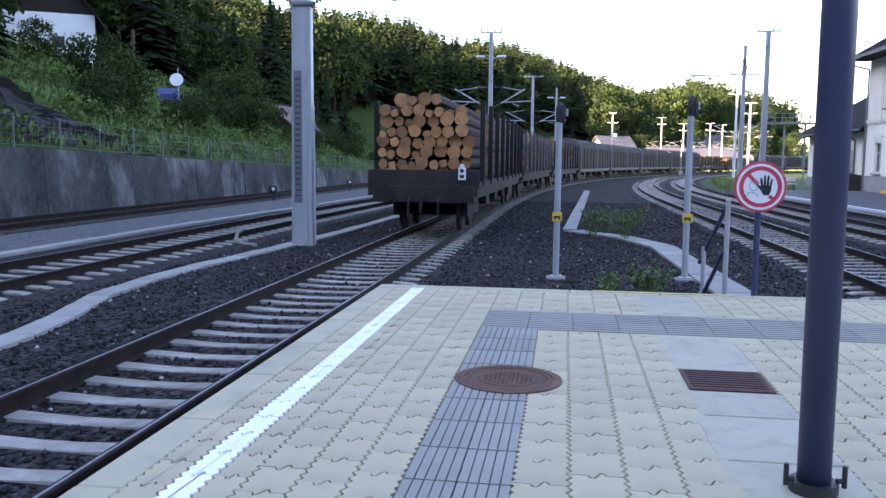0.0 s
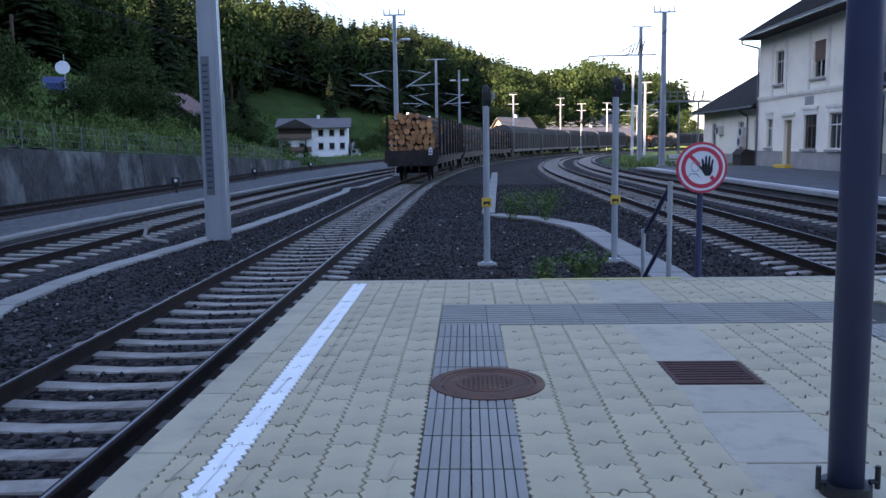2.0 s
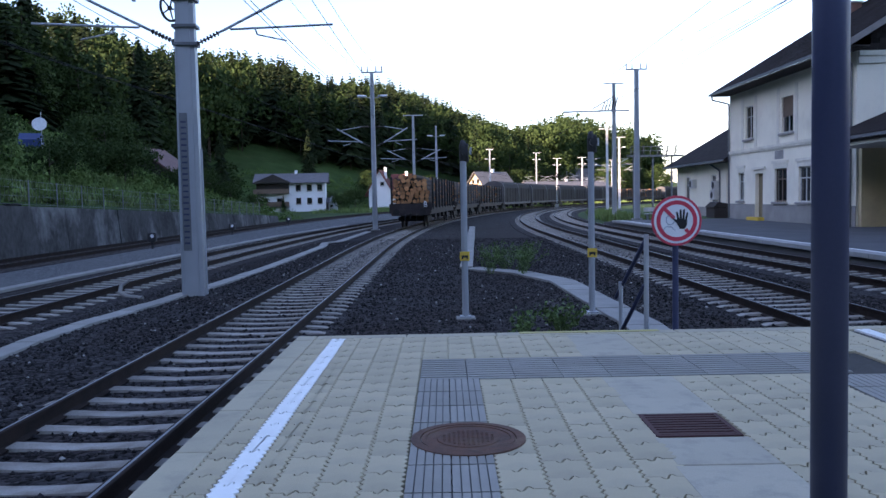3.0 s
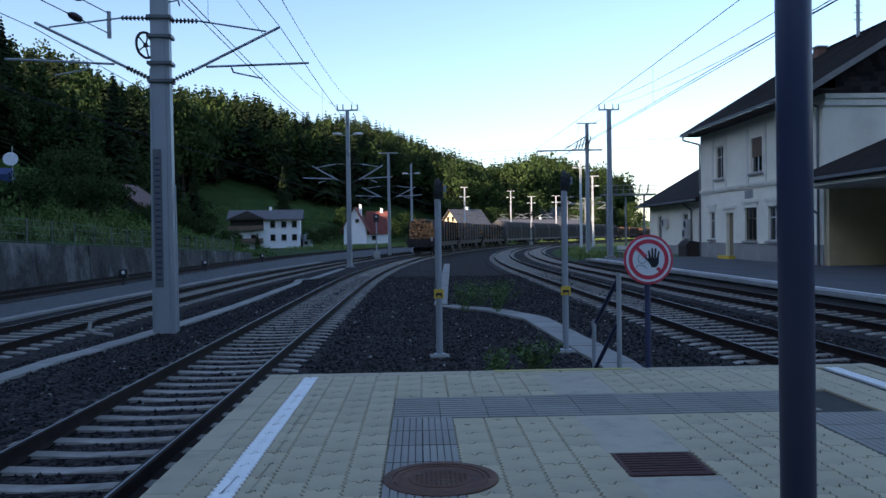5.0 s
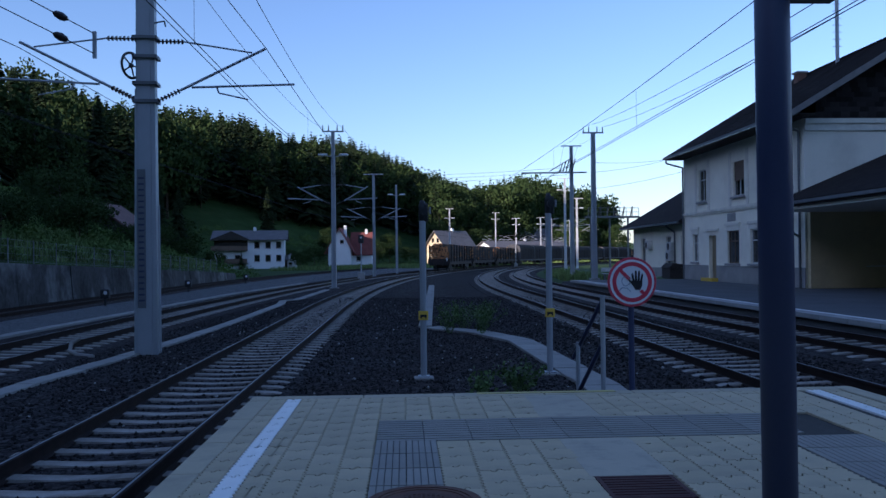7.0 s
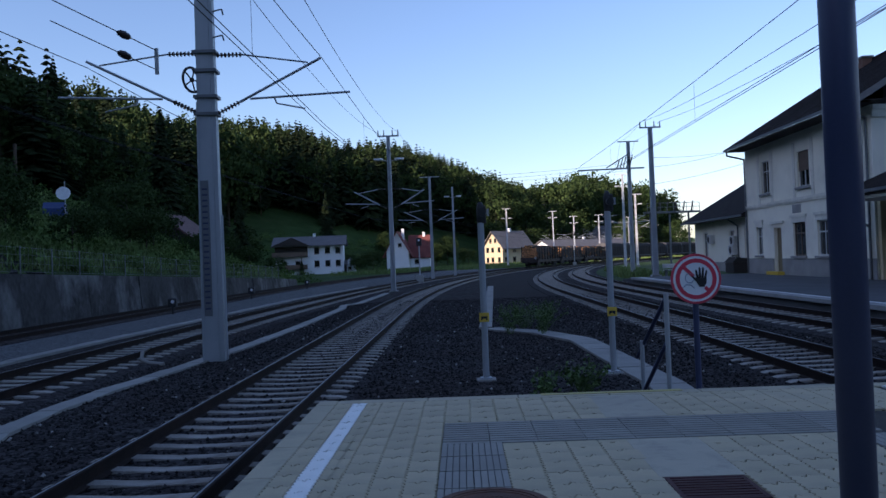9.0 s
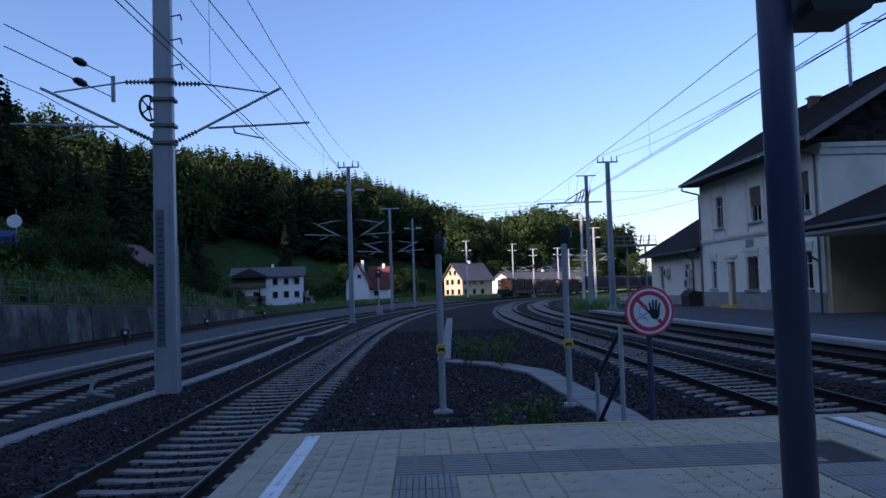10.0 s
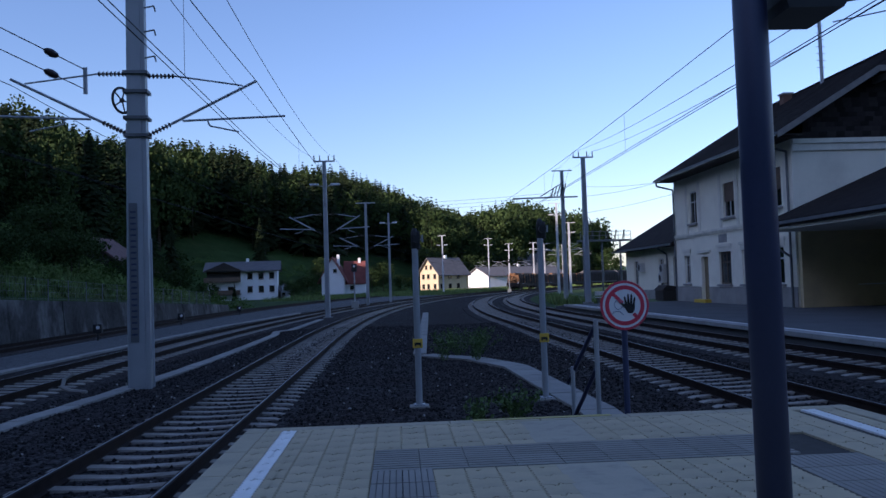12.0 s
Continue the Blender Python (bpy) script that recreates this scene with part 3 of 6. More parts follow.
            o.parent, o.matrix_basis = p, pose(0.205 + 0.405 * i + 0.0, 7.13 + 0.455 * j, rng.uniform(-.001, .001))
    g2 = ribbed_mesh("guide_stone", 0.36, 0.45, M["tactile"], 6, True)
    y = 6.6
    while y > -5:
        for cx in (3.553, 3.915):
            o = new("guide_stone", g2)
            o.parent, o.matrix_basis = p, pose(cx, y, rng.uniform(-.001, .001))
        y -= 0.45
    # concrete slabs around the drain
    for x0, x1, y0, y1 in ((1.52, 2.12, 5.70, 6.896), (1.52, 2.12, 4.60, 5.13), (1.50, 2.12, 3.85, 4.59), (1.50, 2.12, 2.3, 3.84), (1.50, 2.12, .8, 2.29), (1.50, 2.12, -.7, .79), (1.50, 2.12, -2.2, -.71), (1.50, 2.12, -3.7, -2.21), (1.50, 2.12, -5.0, -3.71), (1.52, 2.12, 7.82, 9.062)):
        part("slab", boxes((x0 + .004, x1 - .004, y0 + .004, y1 - .004, -0.03, 0.0), bevel=0.004), M["slab"], p)


def manhole():
    t = thing("manhole_cover", "round rusty cast iron manhole cover set in the pavers", "manhole cover", pose(0.365, 5.18, 0))
    part("cover_ring", lathe(bmesh.new(), [(0.29, -0.03), (0.365, -0.03), (0.362, 0.009), (0.305, 0.012), (0.30, -0.002)], 40), M["rust"], t)
    bm = lathe(bmesh.new(), [(0.297, -0.03), (0.297, 0.008), (0.27, 0.01), (0.265, 0.004), (0.20, 0.004), (0.196, 0.009), (0.0005, 0.009)], 40)
    for i in range(-6, 7):
        for j in range(-6, 7):
            if math.hypot(i, j) < 5.6:
                box(bm, i * .03 - .009, i * .03 + .009, j * .03 - .009, j * .03 + .009, 0.009, 0.012)
    part("lid", bm, M["rust"], t)


def drain():
    t = thing("drain_grate", "square rusty iron drain grate with long slots", "drain grate", pose(1.82, 5.415, 0))
    w, d = 0.27, 0.265
    part("frame", boxes((-w, w, -d, -d + .03, -.06, .004), (-w, w, d - .03, d, -.06, .004), (-w, -w + .03, -d + .03, d - .03, -.06, .004), (w - .03, w, -d + .03, d - .03, -.06, .004)), M["darkrust"], t)
    for i in range(8):
        y = -d + .06 + i * (2 * d - .12) / 7
        part("grate_bar", boxes((-w + .03, w - .03, y - .017, y + .017, -.03, .002)), M["darkrust"], t)
    part("cross_bar", boxes((-.012, .012, -d + .03, d - .03, -.05, -.004)), M["darkrust"], t)
    part("pit", boxes((-w + .03, w - .03, -d + .03, d - .03, -.075, -.055)), M["hole"], t)


def station_platform():
    t = thing("station_platform", "low asphalt platform with a white edge line before the station building", "platform", kind="structure")
    ys = [-20, 0, 20, 40, 57, 61]
    v, f = [], []
    top = [-0.2] * 5 + [-0.45]
    for y, z in zip(ys, top):
        v += [(11.9, y, -0.75), (11.9, y, z), (45, y, z), (45, y, -.75)]
    for i in range(5):
        for k in range(3):
            f.append((i * 4 + k, i * 4 + k + 1, i * 4 + k + 5, i * 4 + k + 4))
    f += [(3, 2, 1, 0), (20, 21, 22, 23)]
    raw("platform_deck", v, f, M["asphalt"], t)
    y = -18.0
    while y < 57:
        part("edge_slab", boxes((11.72, 12.2, y + .008, y + 1.49, -.34, -.19), bevel=.012), M["concrete"], t)
        y += 1.5
    part("edge_line", boxes((12.24, 12.36, -18, 56.8, -.198, -.194)), M["white_line"], t)


def wall_left():
    """Old concrete retaining wall in bays, with a coping, along the siding."""
    w = thing("retaining_wall", "stained old concrete retaining wall with streaks below a wire fence", "retaining wall", kind="structure")
    y = 20.0
    rng = random.Random(2)
    while y < 84:
        y2 = y + 6.0
        z0, z1 = np.interp([y, y2], [0, 25, 78, 95], [1.95, 1.8, .3, -.25])
        bm = bmesh.new()
        dx = rng.uniform(-.03, .03)
        for yy, zz in ((y + .015, z0), (y2 - .015, z1)):
            for px, pz in ((-17.9, -1), (-16.95 + dx, -1), (-17.15 + dx, zz), (-17.9, zz)):
                bm.verts.new((px, yy, pz))
        bm.verts.ensure_lookup_table()
        vs = bm.verts
        for q in ((0, 1, 2, 3), (7, 6, 5, 4), (1, 5, 6, 2), (2, 6, 7, 3), (0, 3, 7, 4)):
            bm.faces.new([vs[i] for i in q])
        part("wall_bay", bm, M["oldwall"], w)
        y = y2


def fence():
    t = thing("wire_fence", "low wire mesh fence on thin posts above the wall", "fence")
    y = 20.0
    tops = []
    while y < 80:
        z = float(np.interp(y, [0, 25, 78], [1.95, 1.8, .3]))
        part("post", tubes(((-17.6, y, z), (-17.6, y, z + 1.15), .03)), M["pipe"], t)
        tops.append((y, z))
        y += 2.6
    bm = bmesh.new()
    for (ya, za), (yb, zb) in zip(tops, tops[1:]):
        for h in (.1, .45, .8, 1.1):
            tube(bm, (-17.6, ya, za + h), (-17.6, yb, zb + h), .006, seg=4, cap=False)
        for i in range(8):
            yy, zz = ya + (yb - ya) * i / 8, za + (zb - za) * i / 8
            tube(bm, (-17.6, yy, zz + .1), (-17.6, yy, zz + 1.1), .005, seg=3, cap=False)
    part("wire_mesh", bm, M["pipe"], t)


def cable_troughs():
    def run(name, label, pts, w, z):
        t = thing(name, label, "cable trough", kind="structure")
        pts = [Vector(p) for p in pts]
        for a, b in zip(pts, pts[1:]):
            n = max(1, round((b - a).length / 1.0))
            d = (b - a).normalized()
            for i in range(n):
                c = a + (b - a) * ((i + .5) / n)
                l = (b - a).length / n
                ob = part("cover_slab", boxes((-w / 2, w / 2, -l / 2 + .006, l / 2 - .006, -.16, 0), bevel=.01), M["trough"], t)
                ob.matrix_basis = pose(c.x, c.y, z + random.Random(i).uniform(-.006, .006), 0, 0, math.degrees(math.atan2(d.y, d.x)) - 90)
    run("cable_trough", "pale concrete cable trough winding between the tracks", [(-5.3, 5.5), (-5.42, 8.2), (-5.62, 9.3), (-6.08, 10.9), (-6.22, 12.6), (-6.2, 14.4), (-6.02, 16.2), (-5.85, 18.4), (-5.62, 21.5), (-5.45, 27.4), (-5.42, 38.3), (-5.75, 41.0), (-5.2, 42.6), (-4.86, 54.8)], .36, BED_Z + .05)
    run("cable_trough", "straight pale concrete cable trough beside the second track", [(-10.90, -2), (-10.90, 24), (-10.00, 50), (-8.10, 70)], .34, BED_Z + .07)
    run("walkway", "pale concrete slab walkway leading off the platform end", [(3.2, 9.35), (3.38, 13.1), (3.1, 20.3), (2.4, 22.6), (1.0, 24.6)], .62, BED_Z + .06)
    run("cable_trough", "straight pale concrete cable trough in the ballast", [(.85, 24.8), (1.2, 34), (1.6, 44), (2.2, 60)], .40, BED_Z + .07)


# ---- line-side things ----
def lamp_post():
    t = thing("lamp_post", "dark blue-grey steel platform pole with a sign housing", "post", pose(1.858, 3.5, 0, 0, -0.2, 0))
    part("shaft", tubes(((0, 0, 0.0), (0, 0, 4.6), .073), seg=32), M["darkpole"], t, smooth=True)
    bm = tubes(((0, 0, 0), (0, 0, .05), .105), seg=24)
    part("base_collar", bm, M["black"], t)
    for sx in (-1, 1):
        part("clamp", tubes(((sx * .09, -.02, .06), (sx * .125, -.02, .06), .012), ((sx * .125, -.02, .03), (sx * .125, -.02, .13), .012)), M["black"], t)
    bm = bmesh.new()
    # housing with a chamfered underside
    prof = [(.088, 2.70), (.10, 2.655), (.34, 2.655), (.37, 2.70), (.43, 2.765), (.60, 2.79), (.62, 2.82), (.62, 3.15), (.088, 3.15)]
    a = [bm.verts.new((x, -.16, z)) for x, z in prof]
    b = [bm.verts.new((x, .16, z)) for x, z in prof]
    n = len(prof)
    for i in range(n):
        bm.faces.new((a[i], a[(i + 1) % n], b[(i + 1) % n], b[i]))
    bm.faces.new(a[::-1])
    bm.faces.new(b)
    part("sign_housing", bm, M["black"], t, "black sign housing with a chamfered underside")


def prohibition_sign():
    t = thing("prohibition_sign", "round red and white no-entry-for-pedestrians sign with a black hand", "sign", pose(2.915, 9.6, 1.21))
    face = pose(0, 0, 0, 90)
    part("post", tubes(((0, .05, -1.85), (0, .05, .12), .035), seg=14), M["darkpole"], t)
    part("plate", lathe(bmesh.new(), [(.285, -.012), (.29, 0), (.285, .004)], 48, face), M["red"], t)
    def ring(r0, r1, y, material, name):
        bm = bmesh.new()
        a = [[bm.verts.new((r * math.cos(w), y, r * math.sin(w))) for w in np.linspace(0, 2 * math.pi, 48, endpoint=False)] for r in (r0, r1)]
        for i in range(48):
            j = (i + 1) % 48
            bm.faces.new((a[0][i], a[0][j], a[1][j], a[1][i]))
        return part(name, bm, material, t)
    ring(.0005, .262, -.0085, M["signwhite"], "white_field")
    ring(.188, .235, -.0125, M["red"], "red_ring")
    # head and shoulders of the pictogram, in plain line strokes
    bm = bmesh.new()
    def stroke(pts, r=.005):
        for p, q in zip(pts, pts[1:]):
            tube(bm, (p[0], -.0125, p[1]), (q[0], -.0125, q[1]), r, seg=4)
    stroke([(-.075 + .048 * math.cos(w), .01 + .055 * math.sin(w)) for w in np.linspace(.3, 5.9, 14)])
    stroke([(-.155, -.10), (-.12, -.065), (-.06, -.07), (-.02, -.11)])
    part("figure_outline", bm, M["signgrey"], t)
    bm = bmesh.new()
    c = Vector((.055, -.02))
    prism(bm, [(.01, -.07), (.03, -.105), (.085, -.105), (.112, -.06), (.115, .0), (.0, .01), (-.02, -.01)], 0, .003)
    for bx, tx, tz, w in ((.012, -.004, .082, .013), (.040, .038, .112, .013), (.070, .078, .110, .013), (.100, .116, .075, .012)):
        dx, dz = tx - bx, tz + 0.0
        L = math.hypot(dx, dz)
        nx, nz = dz / L * w, -dx / L * w
        prism(bm, [(bx - nx, -nz), (bx + nx, nz), (tx + nx * .8, tz + nz * .8), (tx, tz + .012), (tx - nx * .8, tz - nz * .8)], 0, .003)
    prism(bm, [(.01, -.06), (-.04, -.005), (-.055, .012), (-.042, .022), (-.02, .004), (.01, -.01)], 0, .0035)
    bmesh.ops.transform(bm, matrix=Matrix.Translation((0.005, -.0125, .012)) @ pose(0, 0, 0, 90), verts=bm.verts)
    part("hand", bm, M["signblack"], t)
    bm = bmesh.new()
    w = .020
    for k in (1,):
        a0, a1 = Vector((-.137, .137)), Vector((-.03, .03))
        b0, b1 = Vector((.10, -.10)), Vector((.14, -.14))
        bm.free()
        for p, q in ((a0, a1), (b0, b1)):
            bm = bmesh.new()
            n = Vector((.7071, .7071)) * w
            prism(bm, [tuple(p - n), tuple(q - n), tuple(q + n), tuple(p + n)], 0, .002)
            bmesh.ops.transform(bm, matrix=Matrix.Translation((0, -.0135, 0)) @ pose(0, 0, 0, 90), verts=bm.verts)
            part("red_bar", bm, M["red"], t)


def handrail():
    t = thing("handrail", "short galvanised steel handrail at the platform end steps", "handrail")
    part("post", tubes(((2.60, 9.75, -.62), (2.60, 9.75, 1.05), .03), seg=10), M["galv"], t)
    part("post", tubes(((2.50, 10.7, -.6), (2.50, 10.7, .40), .028), seg=10), M["galv"], t)
    bm = tubes(((2.60, 9.75, 1.0), (2.50, 11.0, .16), .026), ((2.58, 9.75, .45), (2.46, 10.85, -.42), .026), seg=8)
    part("bar", bm, M["darkpole"], t)
    for i in range(3):
        s = thing("step", "concrete step down from the platform end", "step", kind="structure", group="steps at the platform end")
        part("tread", boxes((2.6, 3.75, 9.28 + .0 + i * .28, 9.28 + (i + 1) * .28, -.9, -.15 * (i + 1) - .02), bevel=.01), M["concrete"], s)


def platform_mark():
    t = thing("edge_strip", "worn yellow edge strip at the platform end", "edge strip", kind="structure")
    part("strip", boxes((1.05, 2.6, 9.17, 9.27, .001, .006)), M["oldyellow"], t)


def shunt_signal(x, y, h, arm, label):
    t = thing("light_signal", label, "signal", pose(x, y, BED_Z), group="light signals beyond the platform")
    part("foot", boxes((-.17, .17, -.17, .17, -.1, .035), bevel=.012), M["trough"], t, "pale concrete foot")
    part("foot_plate", boxes((-.1, .1, -.1, .1, .035, .06)), M["galv"], t)
    part("post", tubes(((0, 0, .05), (0, 0, h - .15), .056), seg=14), M["galv"], t)
    hd = lathe(bmesh.new(), [(.045, h - .42), (.062, h - .33), (.066, h - .12), (.05, h - .04), (.025, h)], 14)
    part("head", hd, M["black"], t, "black signal head")
    part("lamp_box", boxes((-.06 + arm * .04, .06 + arm * .04, -.05, .17, h - .38, h - .06), bevel=.02), M["black"], t)
    part("hood", tubes(((.02 * arm, -.05, h - .2), (.02 * arm, -.2, h - .2), .06, .065), seg=12), M["black"], t)
    part("bracket", tubes(((arm * .05, 0, h - .2), (arm * .13, 0, h - .2), .014), ((arm * .13, 0, h - .25), (arm * .13, 0, h - .12), .02)), M["galv"], t)
    pl = part("number_plate", boxes((-.085, .085, -.07, -.06, 1.03, 1.19), bevel=.004), M["yellow"], t, "yellow plate with a dark bar")
    part("bar", boxes((-.055, .055, -.074, -.071, 1.085, 1.125), (-.055, -.03, -.074, -.071, 1.06, 1.085), (.03, .055, -.074, -.071, 1.06, 1.085)), M["signblack"], pl)


def cantilever(t, z, side, reach, thick=1.0):
    """Bracket with insulators, top tie, raked tube and registration arm, on one side of a mast."""
    def ins(a, b, parent):
        bm = bmesh.new()
        a, b = Vector(a), Vector(b)
        tube(bm, a, b, .018, seg=6)
        n = 7
        for i in range(n):
            c = a + (b - a) * ((i + .5) / n)
            d = (b - a).normalized() * .02
            tube(bm, c - d, c + d, .062, .045, seg=10)
        part("insulator", bm, M["insulator"], parent)
    s = side
    y = -.05
    top, low = z + 1.35, z
    ins((s * .25, y, top), (s * .85, y, top + .0), t)
    ins((s * .25, y, low), (s * .75, y, low + .25), t)
    part("top_tie", tubes(((s * .85, y, top), (s * (reach - .5), y, top - .22), .02 * thick)), M["galv"], t)
    part("raked_tube", tubes(((s * .75, y, low + .25), (s * (reach - .2), y, top - .12), .032 * thick)), M["galv"], t)
    part("registration_arm", tubes(((s * 1.0, y, low + .32), (s * (reach + .45), y, low + .42), .026 * thick)), M["galv"], t)
    part("steady_arm", tubes(((s * 1.55, y, low + .34), (s * 1.6, y, low + .2), .02), ((s * 1.6, y, low + .2), (s * (reach - .6), y, low + .06), .018 * thick)), M["galv"], t)


def near_mast():
    t = thing("catenary_mast", "tall grey steel catenary mast with brackets on both sides", "mast", pose(-5.52, 18.95, BED_Z - .05, 0, 0, 4))
    bm = bmesh.new()
    h = 9.6
    def col(x0, x1, y0, y1, k):
        lo = [bm.verts.new((x, y, 0)) for x, y in ((x0, y0), (x1, y0), (x1, y1), (x0, y1))]
        hi = [bm.verts.new((x * k, y * k, h)) for x, y in ((x0, y0), (x1, y0), (x1, y1), (x0, y1))]
        for i in range(4):
            bm.faces.new((lo[i], lo[(i + 1) % 4], hi[(i + 1) % 4], hi[i]))
        bm.faces.new(hi)
    col(-.225, .13, -.17, .17, .82)
    part("column", bm, M["galv"], t)
    bm = bmesh.new()
    col(.134, .235, -.145, .145, .82)
    part("flange", bm, M["galv"], t)
    bm = boxes((-.18, .0, -.19, -.172, 1.1, 4.2))
    part("guard_plate", bm, M["pipe"], t, "dark perforated guard plate")
    bm = bmesh.new()
    for i in range(22):
        box(bm, -.15, -.03, -.197, -.191, 1.25 + i * .13, 1.29 + i * .13)
    tagged(part("rung_pattern", bm, M["darkpole"], t), kind="stuff")
    part("down_pipe", tubes(((-.235, -.2, .1), (-.2, -.17, 6.0), .02)), M["galv"], t)
    part("side_pipe", tubes(((.29, -.1, .1), (.27, -.1, 3.4), .025)), M["galv"], t)
    z = 5.75
    cantilever(t, z, 1, 2.85)
    cantilever(t, z + .05, -1, 2.9)
    # tension wheel and straps
    bm = bmesh.new()
    m = pose(-.27, -.25, z + .75, 90, 0, 60)
    lathe(bm, [(.05, -.03), (.055, 0), (.05, .03)], 16, m)
    for i in range(20):
        a0, a1 = 2 * math.pi * i / 20, 2 * math.pi * (i + 1) / 20
        tube(bm, m @ Vector((.28 * math.cos(a0), .28 * math.sin(a0), 0)), m @ Vector((.28 * math.cos(a1), .28 * math.sin(a1), 0)), .03, seg=6)
        if i % 4 == 0:
            tube(bm, m @ Vector((0, 0, 0)), m @ Vector((.28 * math.cos(a0), .28 * math.sin(a0), 0)), .018, seg=5)
    part("tension_wheel", bm, M["black"], t)
    for zz in (z - .05, z + .35, z + .95, z + 1.38):
        part("strap", boxes((-.27, .27, -.21, .2, zz, zz + .07)), M["pipe"], t)
    for i, zz in enumerate((z + 1.75, z + 2.35, z + 2.9)):
        part("hook", tubes(((.2, -.1, zz), (.42, -.1, zz + .05), .018), ((.42, -.1, zz + .05), (.45, -.1, zz - .08), .018)), M["pipe"], t)
    # termination yoke beside the mast
    part("yoke", boxes((-1.15, -1.07, -.06, .0, z + .95, z + 1.55)), M["galv"], t)
    for zz, dz in ((z + 1.5, .35), (z + 1.05, .35)):
        bm = bmesh.new()
        tube(bm, (-1.11, -.03, zz), (-2.6, -2.2, zz + dz + .2), .012, seg=5)
        lathe(bm, [(.01, -.2), (.07, -.12), (.09, 0), (.07, .12), (.01, .2)], 10, Matrix.Translation((-1.6, -.75, zz + .18)) @ Vector((-1.5, -2.2, .5)).to_track_quat("Z", "Y").to_matrix().to_4x4())
        part("strain_insulator", bm, M["insulator"], t)


def lattice_mast(x, y, z, h, w, label, arms=(), top="fork", lamps=False, rz=0.0, material="galv", group=""):
    """Slim H-section mast; arms: (side, height, reach)."""
    t = thing("catenary_mast" if arms or top else "lamp_mast", label, "mast", pose(x, y, z, 0, 0, rz), group=group)
    bm = bmesh.new()
    for x0, x1, y0, y1 in ((-w, -w * .55, -w, w), (w * .55, w, -w, w), (-w * .55, w * .55, -w * .35, w * .35)):
        lo = [bm.verts.new((a, b, 0)) for a, b in ((x0, y0), (x1, y0), (x1, y1), (x0, y1))]
        hi = [bm.verts.new((a * .72, b * .72, h)) for a, b in ((x0, y0), (x1, y0), (x1, y1), (x0, y1))]
        for i in range(4):
            bm.faces.new((lo[i], lo[(i + 1) % 4], hi[(i + 1) % 4], hi[i]))
        bm.faces.new(hi)
    part("column", bm, M[material], t)
    part("foot", boxes((-w * 1.8, w * 1.8, -w * 1.8, w * 1.8, -.4, .12), bevel=.02), M["concrete"], t)
    if top == "fork":
        part("crossarm", boxes((-.75, .75, -.05, .05, h - .06, h + .04)), M[material], t)
        for xx in (-.7, -.3, .3, .7):
            part("pin", tubes(((xx, 0, h + .04), (xx, 0, h + .42), .045, .03)), M["insulator"], t)
    elif top == "tee":
        part("crossarm", boxes((-1.0, 1.0, -.05, .05, h - .06, h + .04)), M[material], t)
    for s, zz, reach in arms:
        cantilever(t, zz, s, reach, 1.5)
    if lamps:
        for s in (-1, 1):
            part("lamp_arm", tubes(((0, 0, lamps - .1), (s * .5, 0, lamps), .03)), M[material], t)
            part("lamp_head", boxes((s * .4 if s > 0 else -1.05, 1.05 if s > 0 else -.4, -.14, .14, lamps - .02, lamps + .13), bevel=.04), M["white_and_sunlit"], t)
    return t


